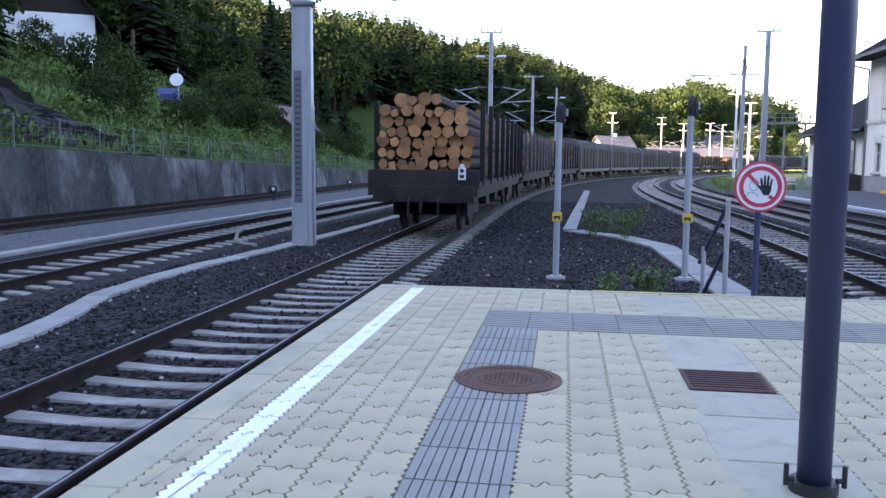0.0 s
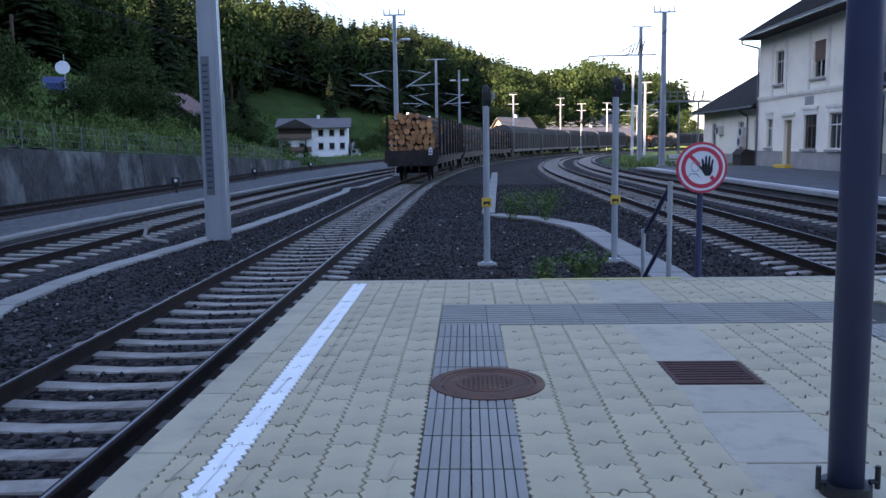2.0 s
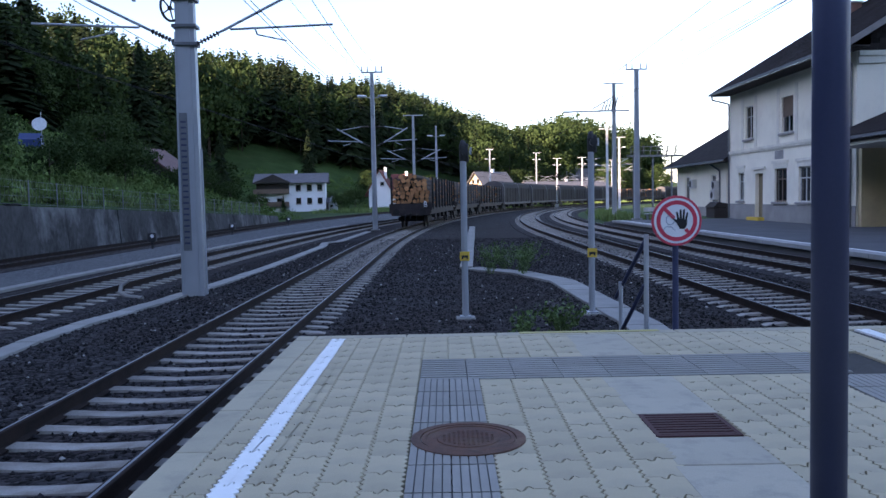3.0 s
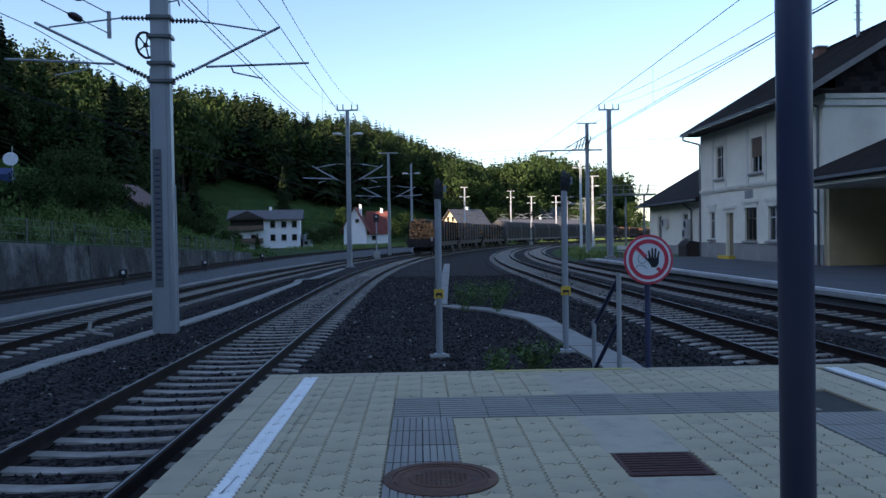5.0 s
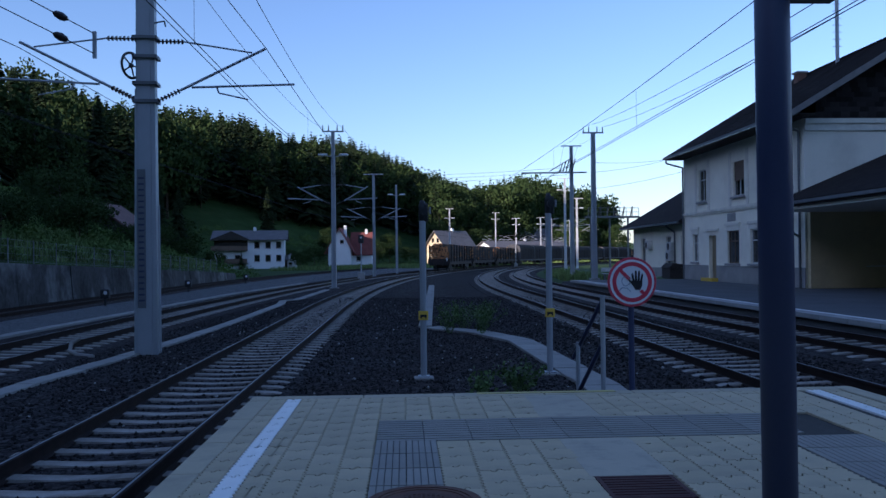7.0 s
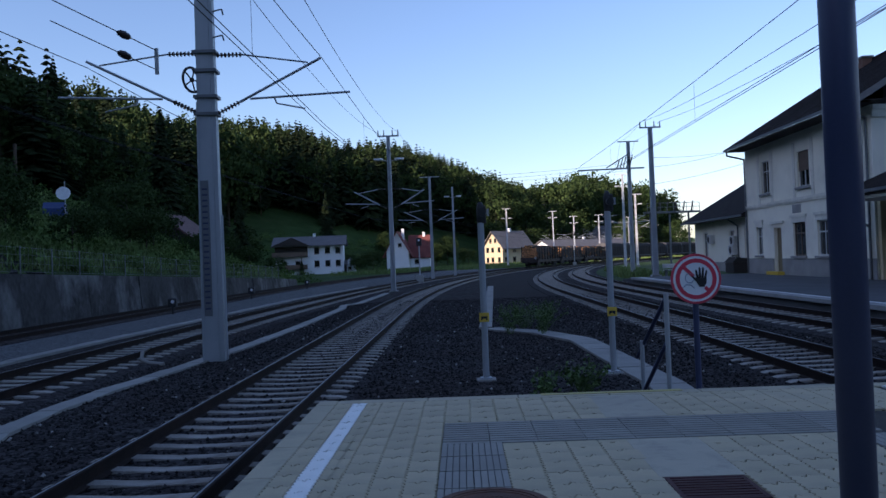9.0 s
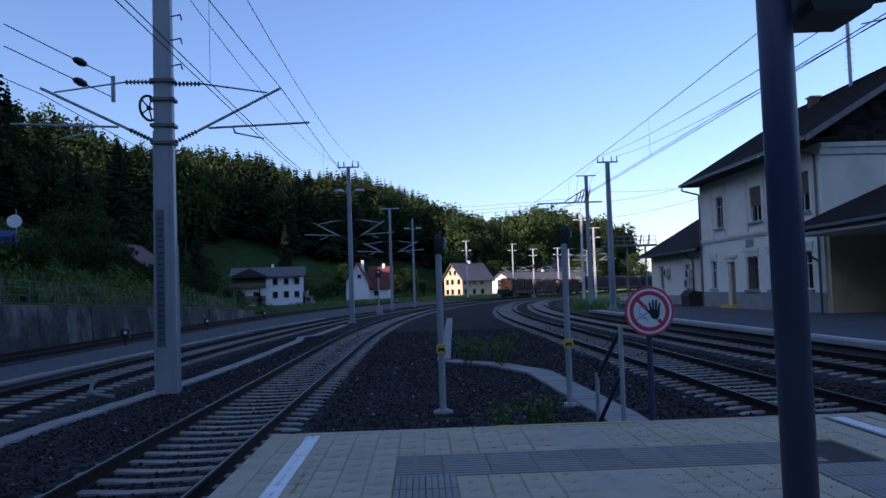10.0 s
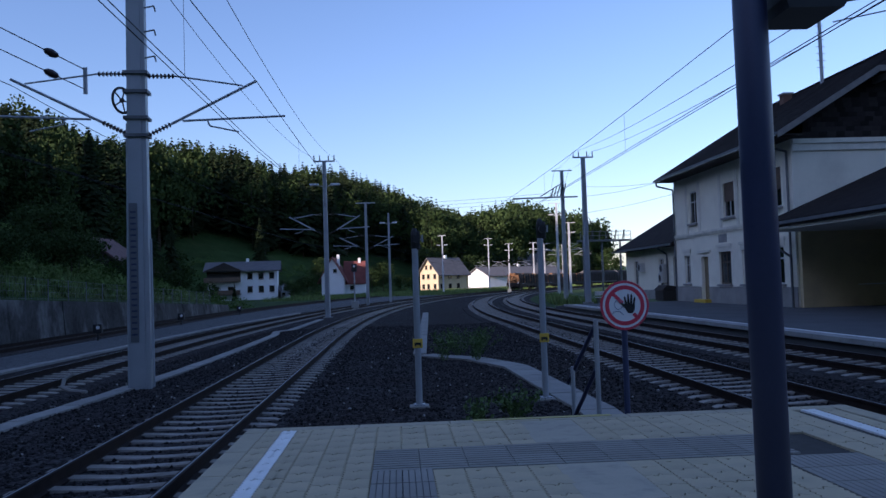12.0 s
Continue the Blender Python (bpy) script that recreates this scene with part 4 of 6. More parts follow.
def masts():
    g = "catenary masts along the line"
    A = "grey steel catenary mast with a forked top beside the track"
    lattice_mast(-4.65, 58, -.65, 11.0, .17, A, arms=((-1, 5.9, 2.7), (1, 5.9, 2.6)), lamps=9.3, group=g)
    lattice_mast(-2.8, 84, -.65, 10.6, .16, A, arms=((-1, 5.9, 2.9), (1, 5.9, 2.9)), top="tee", group=g)
    lattice_mast(-.65, 99, -.65, 10.8, .15, "slim grey steel floodlight mast with two lamp heads", top="", lamps=9.6, group="lamp masts")
    # white in place of galvanised grey puts sunlight into this mast's colour
    lattice_mast(9.2, 163, -.65, 11.6, .17, "pale mast with lamp heads and a forked top, coloured as if sunlit", lamps=9.7, group=g, material="white_and_sunlit")
    lattice_mast(13.9, 59, -.25, 10.6, .19, "grey steel catenary mast on the station side with a forked top", top="fork", group=g)
    lattice_mast(16.6, 80, -.4, 12.6, .2, "grey portal mast with a cross beam towards the tracks", top="tee", group=g)
    # distant masts, also whitened to look sunlit
    for x, y, h in ((22.4, 200, 12.7), (27.4, 200, 11.3), (33.4, 200, 11.4), (27.6, 130, 11.2), (21.8, 110, 12.5), (40, 222, 12), (47, 232, 12)):
        lattice_mast(x, y, -.65, h, .16, "pale catenary mast in the distance, coloured as if sunlit", arms=((-1, 5.8, 3.0), (1, 5.8, 3.0)), top="tee", lamps=h - 1.6, group=g, material="white_and_sunlit")
    # portal beam with cable insulators between the two station-side masts
    t = thing("portal_beam", "steel cross beam carrying insulators between masts", "beam")
    zb = 9.5
    part("beam", boxes((-4.9, 1.4, -.07, .07, zb, zb + .14)), M["galv"], t)
    for i in range(5):
        part("insulator", tubes(((-1.2 + i * .3, 0, zb + .1), (-.9 + i * .3, -.1, zb + 1.0 + .1 * i), .05)), M["insulator"], t)
    part("strut", tubes(((-2.2, 0, zb + .2), (0, 0, zb + 1.5), .05)), M["pipe"], t)
    t.matrix_world = pose(16.6, 79.7, 0, 0, 0, -4)
    # switching gantry by the annex
    t = thing("switch_gantry", "dark steel switching gantry with insulators", "gantry")
    for x in (0, 2.2, 4.4):
        part("leg", tubes(((x, 0, 0), (x, 0, 6.6), .12)), M["pipe"], t)
    part("deck", boxes((-.6, 5.6, -.5, .5, 6.4, 6.6)), M["pipe"], t)
    for i in range(9):
        part("railing_post", tubes(((-.5 + i * .75, -.5, 6.6), (-.5 + i * .75, -.5, 7.5), .03)), M["pipe"], t)
    part("railing", tubes(((-.5, -.5, 7.5), (5.5, -.5, 7.5), .03), ((-.5, -.5, 7.05), (5.5, -.5, 7.05), .03)), M["pipe"], t)
    for i in range(6):
        part("insulator", tubes(((i * .95, 0, 6.6), (i * .95 + .2, 0, 7.7), .08)), M["insulator"], t)
    t.matrix_world = pose(21.2, 92, -.7, 0, 0, 8)
    # small dwarf signals by the siding
    for x, y in ((-13.4, 38.5), (-13.4, 53), (-13.0, 70)):
        d = thing("dwarf_signal", "small black dwarf signal with a white lamp face", "signal", pose(x, y, -.62), group="dwarf signals")
        part("stand", tubes(((0, 0, 0), (0, 0, .5), .05)), M["black"], d)
        part("case", boxes((-.2, .2, -.12, .12, .4, .82), bevel=.04), M["black"], d)
        part("face", lathe(bmesh.new(), [(.085, 0), (.085, .01)], 16, Matrix.Translation((.04, -.125, .66)) @ pose(0, 0, 0, 90)), M["white_and_sunlit"], d)
    # point lever by track b
    d = thing("point_lever", "bent pale point lever beside the sleepers", "lever", pose(-6.95, 18.6, -.58))
    part("rod", tubes(((.4, -.15, .0), (0, 0, .03), .05), ((0, 0, .03), (-.22, .12, .1), .05), ((-.22, .12, .1), (-.25, .3, .25), .045), ((-.25, .3, .25), (-.1, .4, .36), .04)), M["trough"], d)
    # small track signal with lamp
    for x, y, h in ((-3.7, 76, 4.0), (20.5, 150, 6.0)):
        d = thing("track_signal", "slim signal post with a dark head and pale base", "signal", pose(x, y, -.65))
        part("post", tubes(((0, 0, 0), (0, 0, h), .06)), M["galv"], d)
        part("base", boxes((-.3, .3, -.3, .3, 0, .8)), M["concrete"], d)
        part("head", boxes((-.25, .25, -.1, .1, h - .5, h + .25), bevel=.05), M["black"], d)
        part("lens", lathe(bmesh.new(), [(.1, 0), (.1, .01)], 12, Matrix.Translation((0, -.11, h)) @ pose(0, 0, 0, 90)), M["white_and_sunlit"], d)


def wires():
    def wire(name, label, pts, sag=.0, r=.012, n=10, drops=None):
        t = thing(name, label, "overhead wire", group="overhead wires")
        bm = bmesh.new()
        low = []
        for a, b in zip(pts, pts[1:]):
            a, b = Vector(a), Vector(b)
            prev = a
            for i in range(1, n + 1):
                u = i / n
                c = a + (b - a) * u - Vector((0, 0, sag * 4 * u * (1 - u)))
                tube(bm, prev, c, r, seg=4, cap=False)
                prev = c
        tagged(part("wire", bm, M["wire"], t), kind="stuff")
    Y = [-20, 18.95, 58, 84, 130, 175, 220]
    fa, fb, fd = TRACKS["a"], TRACKS["b"], TRACKS["d"]

    def catenary(fx, ys, low, high, sag):
        """Twin contact wire, sagging messenger and droppers over one track."""
        for o in (-.05, .05):
            wire("contact_wire", "dark overhead contact wire above the track", [(float(fx(y)) + o, y, low) for y in ys], 0, .009)
        wire("messenger_wire", "sagging messenger wire above the contact wire", [(float(fx(y)), y, high) for y in ys], sag, .010)
        t = thing("droppers", "thin dropper wires between messenger and contact wire", "overhead wire", group="overhead wires")
        bm = bmesh.new()
        for y0, y1 in zip(ys, ys[1:]):
            for i in range(1, 6):
                u = i / 6
                y = y0 + (y1 - y0) * u
                x = float(fx(y0)) * (1 - u) + float(fx(y1)) * u
                tube(bm, (x, y, low), (x, y, high - sag * 4 * u * (1 - u)), .004, seg=3, cap=False)
        tagged(part("wire", bm, M["wire"], t), kind="stuff")
    catenary(fa, Y, 4.72, 6.3, .45)
    catenary(fb, Y, 4.72, 6.3, .45)
    catenary(fd, [-16, 60, 80, 130, 178], 4.95, 6.5, .52)
    for dx in (-.7, .7):
        wire("feeder_wire", "feeder wire strung in a long sag along the mast tops", [(-3.55 + dx * .8, -20, 10.6), (-4.65 + dx, 58, 10.6)], 2.4, .010, 24)
        wire("feeder_wire", "feeder wire strung along the mast tops", [(-4.65 + dx, 58, 10.6), (-2.6 + dx, 84, 10.3), (5 + dx, 140, 10.4)], .3, .010)
    for xa, ya, za, xb in ((8.0, 17.94, 6.25, 13.2), (9.8, 22.18, 6.8, 14.6)):
        k = (59 + 15) / (59 - ya)
        u = (59 - ya) / (59 + 15)
        sag = .8
        z0 = 10.75 - (10.75 - za - sag * 4 * u * (1 - u)) * k
        wire("feeder_wire", "feeder wire from the station-side mast", [(xb + (xa - xb) * k, -15, z0), (xb, 59, 10.75)], sag, .010, 24)
        wire("feeder_wire", "feeder wire from the station-side mast", [(xb, 59, 10.75), (xb + 2.7, 80, 12.3), (xb + 10.5, 130, 10.4)], .25, .010)
    for z0, p1 in ((8.2, (18.6, 57.2, 8.15)), (7.5, (18.6, 56.8, 8.1)), (6.3, (19.75, 56.7, 7.3))):
        wire("service_wire", "thin service wire from the mast to the station building", [(13.95, 59, z0), p1], .12, .011)
    for dy, zz in ((0, 10.1), (0, 9.75), (1.2, 9.5)):
        wire("span_wire", "thin span wire strung across the tracks between masts", [(16.4, 80 + dy, zz), (-2.8, 84 + dy, zz - .4)], .15, .012)
    # registration arm of a mast out of view to the side
    t = thing("cantilever_arm", "galvanised catenary bracket reaching over the station track", "bracket")
    part("tube", tubes(((8.5, 0, 8.35), (1.2, 0, 8.4), .03)), M["galv"], t)
    part("steady_arm", tubes(((3.3, 0, 8.38), (3.27, 0, 8.16), .025), ((3.27, 0, 8.16), (1.4, 0, 7.8), .018)), M["galv"], t)
    part("raked_tube", tubes(((8.5, 0, 6.9), (3.2, 0, 9.0), .035)), M["galv"], t)
    part("top_tie", tubes(((8.5, 0, 9.3), (3.0, 0, 9.1), .02)), M["galv"], t)
    part("post", tubes(((8.7, 0, -.3), (8.7, 0, 11.5), .14)), M["galv"], t)
    t.matrix_world = pose(10.0, 20, 0)


# ---- station building ----
def window_unit(parent, y, z0, z1, w, x, casement=True, frame="frame", reveal=.14, blind=0.0):
    """Window in a facade that faces -X, set into its opening."""
    t = new("window")
    t.parent = parent
    bm = boxes((x + reveal, x + reveal + .02, y - w / 2, y + w / 2, z0, z1))
    part("pane", bm, M["glass"], t)
    fr = [(x + reveal - .03, x + reveal + .01, y - w / 2, y - w / 2 + .07, z0, z1), (x + reveal - .03, x + reveal + .01, y + w / 2 - .07, y + w / 2, z0, z1),
          (x + reveal - .03, x + reveal + .01, y - w / 2 + .07, y + w / 2 - .07, z1 - .08, z1), (x + reveal - .03, x + reveal + .01, y - w / 2 + .07, y + w / 2 - .07, z0, z0 + .08)]
    if casement:
        fr += [(x + reveal - .028, x + reveal + .01, y - .035, y + .035, z0 + .08, z1 - .08), (x + reveal - .03, x + reveal + .01, y - w / 2 + .07, y + w / 2 - .07, z0 + (z1 - z0) * .66, z0 + (z1 - z0) * .66 + .07)]
    part("window_frame", boxes(*fr), M[frame], t)
    part("window_sill", boxes((x - .16, x + .1, y - w / 2 - .14, y + w / 2 + .14, z0 - .13, z0 - .001), bevel=.01), M["plinth"], t)
    if blind:
        part("roller_blind", boxes((x + reveal - .05, x + reveal - .032, y - w / 2 + .02, y + w / 2 - .02, z1 - blind * (z1 - z0), z1 - .005)), M["brownframe"], t)


def facade(x, y0, y1, z0, z1, openings, thick=.4):
    """Wall facing -X with openings cut through (y0, y1, z0, z1)."""
    ys = sorted({y0, y1, *[o[0] for o in openings], *[o[1] for o in openings]})
    zs = sorted({z0, z1, *[o[2] for o in openings], *[o[3] for o in openings]})
    def solid(i, j):
        if not (0 <= i < len(ys) - 1 and 0 <= j < len(zs) - 1):
            return False
        cy, cz = (ys[i] + ys[i + 1]) / 2, (zs[j] + zs[j + 1]) / 2
        return not any(o[0] < cy < o[1] and o[2] < cz < o[3] for o in openings)
    bm = bmesh.new()
    def quad(*p):
        bm.faces.new([bm.verts.new(q) for q in p])
    for i in range(len(ys) - 1):
        for j in range(len(zs) - 1):
            if not solid(i, j):
                continue
            a, b, c, d = ys[i], ys[i + 1], zs[j], zs[j + 1]
            quad((x, b, c), (x, a, c), (x, a, d), (x, b, d))
            quad((x + thick, a, c), (x + thick, b, c), (x + thick, b, d), (x + thick, a, d))
            if not solid(i - 1, j):
                quad((x, a, c), (x + thick, a, c), (x + thick, a, d), (x, a, d))
            if not solid(i + 1, j):
                quad((x, b, d), (x + thick, b, d), (x + thick, b, c), (x, b, c))
            if not solid(i, j - 1):
                quad((x, a, c), (x, b, c), (x + thick, b, c), (x + thick, a, c))
            if not solid(i, j + 1):
                quad((x, a, d), (x + thick, a, d), (x + thick, b, d), (x, b, d))
    bmesh.ops.remove_doubles(bm, verts=bm.verts, dist=.001)
    return bm


def station():
    X, Y0, Y1, G = 19.8, 39.55, 57.0, -.2
    E = 8.1
    t = thing("station_building", "two-storey cream plastered station building with a dark tiled roof", "building")
    wins_up = [(53.4, 4.95, 7.05, 1.35), (47.5, 4.9, 6.95, 1.6), (41.6, 4.9, 6.95, 1.6)]
    wins_lo = [(54.8, 1.0, 2.85, 1.0), (48.4, .95, 2.9, 1.75), (45.2, .95, 2.9, 1.5), (41.6, .95, 2.9, 1.5)]
    door = (51.1, 52.3, G, 2.7)
    ops = [(y - w / 2, y + w / 2, a, b) for y, a, b, w in wins_up + wins_lo] + [door]
    part("wall", facade(X, Y0, Y1, G, E, ops), M["plaster"], t)
    for r in ((X + .4, 33.2, Y0, Y0 + .4, G, E), (X + .4, 33.2, Y1 - .4, Y1, G, E), (32.8, 33.2, Y0 + .4, Y1 - .4, G, E)):
        part("wall", boxes(r), M["plaster"], t)
    part("plinth", facade(X - .05, Y0 - .05, Y1, G - .3, .78, [(door[0] - .1, door[1] + .1, G - .31, .8)], .045), M["plinth"], t)
    part("string_course", boxes((X - .13, X - .001, Y0, Y1, 4.18, 4.33), (X - .08, X - .001, Y0, Y1, 4.06, 4.18)), M["trim"], t)
    for y, a, b, w in wins_up:
        window_unit(t, y, a, b, w, X, blind=.55 if w > 1.5 else 0.0, frame="frame")
        part("lesene", boxes((X - .05, X - .001, y - w / 2 - .62, y - w / 2 - .3, 4.35, 7.55)), M["trim"], t)
        part("lesene", boxes((X - .05, X - .001, y + w / 2 + .3, y + w / 2 + .62, 4.35, 7.55)), M["trim"], t)
    for y, a, b, w in wins_lo:
        window_unit(t, y, a, b, w, X, frame="brownframe" if w > 1.6 else "frame", blind=.0)
        part("lintel", boxes((X - .1, X - .001, y - w / 2 - .25, y + w / 2 + .25, b + .3, b + .45), (X - .04, X - .001, y - w / 2 - .15, y + w / 2 + .15, b, b + .3)), M["trim"], t)
    d = part("door", boxes((X + .22, X + .27, door[0], door[1], G, 2.7)), M["doorwood"], t, "recessed ochre door")
    part("door_step", boxes((X - .45, X - .06, door[0] - .4, door[1] + .35, G, .0)), M["yellow"], t, "yellow-edged door step")
    part("door_lintel", boxes((X - .12, X - .001, door[0] - .5, door[1] + .4, 2.95, 3.1)), M["trim"], t)
    part("plaque", boxes((X - .03, X - .001, 48.0, 49.2, 3.45, 3.95)), M["plinth"], t)
    # roof: half-hipped gable, ridge along Y
    xr, ov, sl = 26.5, 1.25, .60
    def slab(name, pts, material, th=.16):
        bm = bmesh.new()
        a = [bm.verts.new(p) for p in pts]
        b = [bm.verts.new((p[0], p[1], p[2] - th)) for p in pts]
        n = len(pts)
        bm.faces.new(a)
        bm.faces.new(b[::-1])
        for i in range(n):
            bm.faces.new((a[i], b[i], b[(i + 1) % n], a[(i + 1) % n]))
        bmesh.ops.recalc_face_normals(bm, faces=bm.faces)
        return part(name, bm, material, t)
    ze = 8.3
    y0, y1 = Y0 - 1.25, Y1 + .3
    hz = 11.4
    hx = X - ov + (hz - ze) / sl
    zt = ze + (xr - X + ov) * sl
    slab("roof", [(X - ov, y0, ze), (hx, y0, hz), (xr, y0 + 2.2, zt), (xr, y1, zt), (X - ov, y1, ze)], M["tiles"])
    slab("roof", [(2 * xr - X + ov, y1, ze), (xr, y1, zt), (xr, y0 + 2.2, zt), (2 * xr - hx, y0, hz), (2 * xr - X + ov, y0, ze)], M["tiles"])
    slab("half_hip", [(hx, y0, hz), (2 * xr - hx, y0, hz), (xr, y0 + 2.2, zt)], M["tiles"])
    for s_ in (1, -1):
        a_, b_ = xr - s_ * (xr - X + ov), xr - s_ * (xr - hx)
        bm = bmesh.new()
        vs = [bm.verts.new((x_, yy, z_)) for yy in (y0 - .05, y0 - .002) for x_, z_ in ((a_, ze - .02), (b_, hz - .02), (b_, hz - .34), (a_, ze - .34))]
        for q in ((0, 1, 2, 3), (7, 6, 5, 4), (0, 4, 5, 1), (1, 5, 6, 2), (2, 6, 7, 3), (3, 7, 4, 0)):
            bm.faces.new([vs[i] for i in q])
        bmesh.ops.recalc_face_normals(bm, faces=bm.faces)
        part("barge_board", bm, M["barge"], t, "weathered grey barge board")
        bm = bmesh.new()
        bm.faces.new([bm.verts.new(q) for q in ((a_, y0 + .03, ze - .3), (a_ + s_ * ov, y0 + .03, E), (a_ + s_ * ov, y0 + .03, ze + ov * sl - .1), (a_, y0 + .03, ze - .02))])
        bmesh.ops.solidify(bm, geom=list(bm.faces), thickness=.03)
        part("eave_end", bm, M["darkwood"], t)
        part("soffit", boxes((min(a_ + s_ * .06, a_ + s_ * ov), max(a_ + s_ * .06, a_ + s_ * ov), y0 + .02, y1 - .02, E, E + .05)), M["darkwood"], t)
    part("barge_board", boxes((hx + .02, 2 * xr - hx - .02, y0 - .05, y0 - .002, hz - .30, hz - .02)), M["barge"], t)
    for x_ in (hx + .5, xr, 2 * xr - hx - .5):
        part("purlin_end", boxes((x_ - .1, x_ + .1, y0 + .01, Y0 + .05, hz - .62, hz - .36)), M["barge"], t)
    bm = bmesh.new()
    g = [(X + .02, E), (2 * xr - X, E), (2 * xr - X, ze + ov * sl - .2), (2 * xr - hx, hz - .2), (hx, hz - .2), (X + .02, ze + ov * sl - .2)]
    bm.faces.new([bm.verts.new((a, Y0 + .1, b)) for a, b in g])
    part("gable", bm, M["darkwood"], t)
    rng = random.Random(9)
    sh = boxes((-.22, .22, -.015, .015, -.14, .14))
    shm = bpy.data.meshes.new("shingle")
    sh.to_mesh(shm)
    sh.free()
    shm.materials.append(M["slate"])
    z = E + .2
    while z < hz - .4:
        lo = max(X + .25, X - ov + (z - ze) / sl + .5)
        x = lo + rng.uniform(0, .22)
        while x < min(2 * xr - lo, 29.5):
            s = new("shingle", shm)
            s.parent, s.matrix_basis = t, pose(x, Y0 + .06, z, rng.uniform(6, 9), 0, 0)
            x += .445
        z += .24
    part("cornice", boxes((X + .02, 33.1, Y0 - .18, Y0 - .001, E - .25, E - .02), (X + .02, 33.1, Y0 - .1, Y0 - .001, E - .6, E - .25)), M["trim"], t)
    bm = bmesh.new()
    box(bm, X - ov - .12, X - ov + .02, y0, y1, ze - .16, ze - .03)
    part("gutter", bm, M["pipe"], t)
    for y in (Y1 - .1, Y0 + .35):
        part("downpipe", tubes(((X - ov, y, ze - .1), (X - ov, y, ze - .45), .06), ((X - ov, y, ze - .45), (X - .1, y, ze - .75), .06), ((X - .1, y, ze - .75), (X - .1, y, G), .06)), M["pipe"], t)
    ch = part("chimney", boxes((25.3, 25.85, 51.3, 51.9, 11.5, 12.95)), M["brick"], t)
    part("chimney_cap", boxes((25.22, 25.93, 51.22, 51.98, 12.95, 13.05)), M["concrete"], ch)
    part("antenna_mast", tubes(((26.1, 48.0, 12.6), (26.1, 48.0, 19.8), .11)), M["galv"], t)
    for i in range(14):
        part("antenna_rod", tubes(((25.85, 48.0, 13.8 + i * .42), (26.35, 48.0, 13.8 + i * .42), .02), seg=4), M["galv"], t)
    bm = bmesh.new()
    for i in range(46):
        box(bm, xr - .12, xr + .12, y0 + 2.3 + i * .33, y0 + 2.52 + i * .33, zt - .02, zt + .1)
    part("ridge_tiles", bm, M["tiles"], t)
    # tile courses on the visible slope, each a lapped row
    k = 34
    for i in range(k):
        u = (i + .5) / k
        x = X - ov + (xr - X + ov) * u
        zz = ze + (zt - ze) * u
        ya = y0 if x < hx else y0 + 2.2 * (x - hx) / (xr - hx)
        w = (xr - X + ov) / k
        bm = bmesh.new()
        n = 26
        for j in range(n):
            p, q = ya + (y1 - ya) * j / n + .01, ya + (y1 - ya) * (j + 1) / n - .01
            c = [(x - w / 2, p, zz - w / 2 * sl + .035), (x - w / 2, q, zz - w / 2 * sl + .035), (x + w / 2, q, zz + w / 2 * sl + .006), (x + w / 2, p, zz + w / 2 * sl + .006)]
            lo = [(v[0], v[1], v[2] - .03) for v in c[:2]]
            vs = [bm.verts.new(v) for v in c + lo]
            bm.faces.new(vs[:4])
            bm.faces.new((vs[0], vs[4], vs[5], vs[1]))
        bmesh.ops.recalc_face_normals(bm, faces=bm.faces)
        tagged(part("tile_course", bm, M["rooftile"], t), kind="stuff")


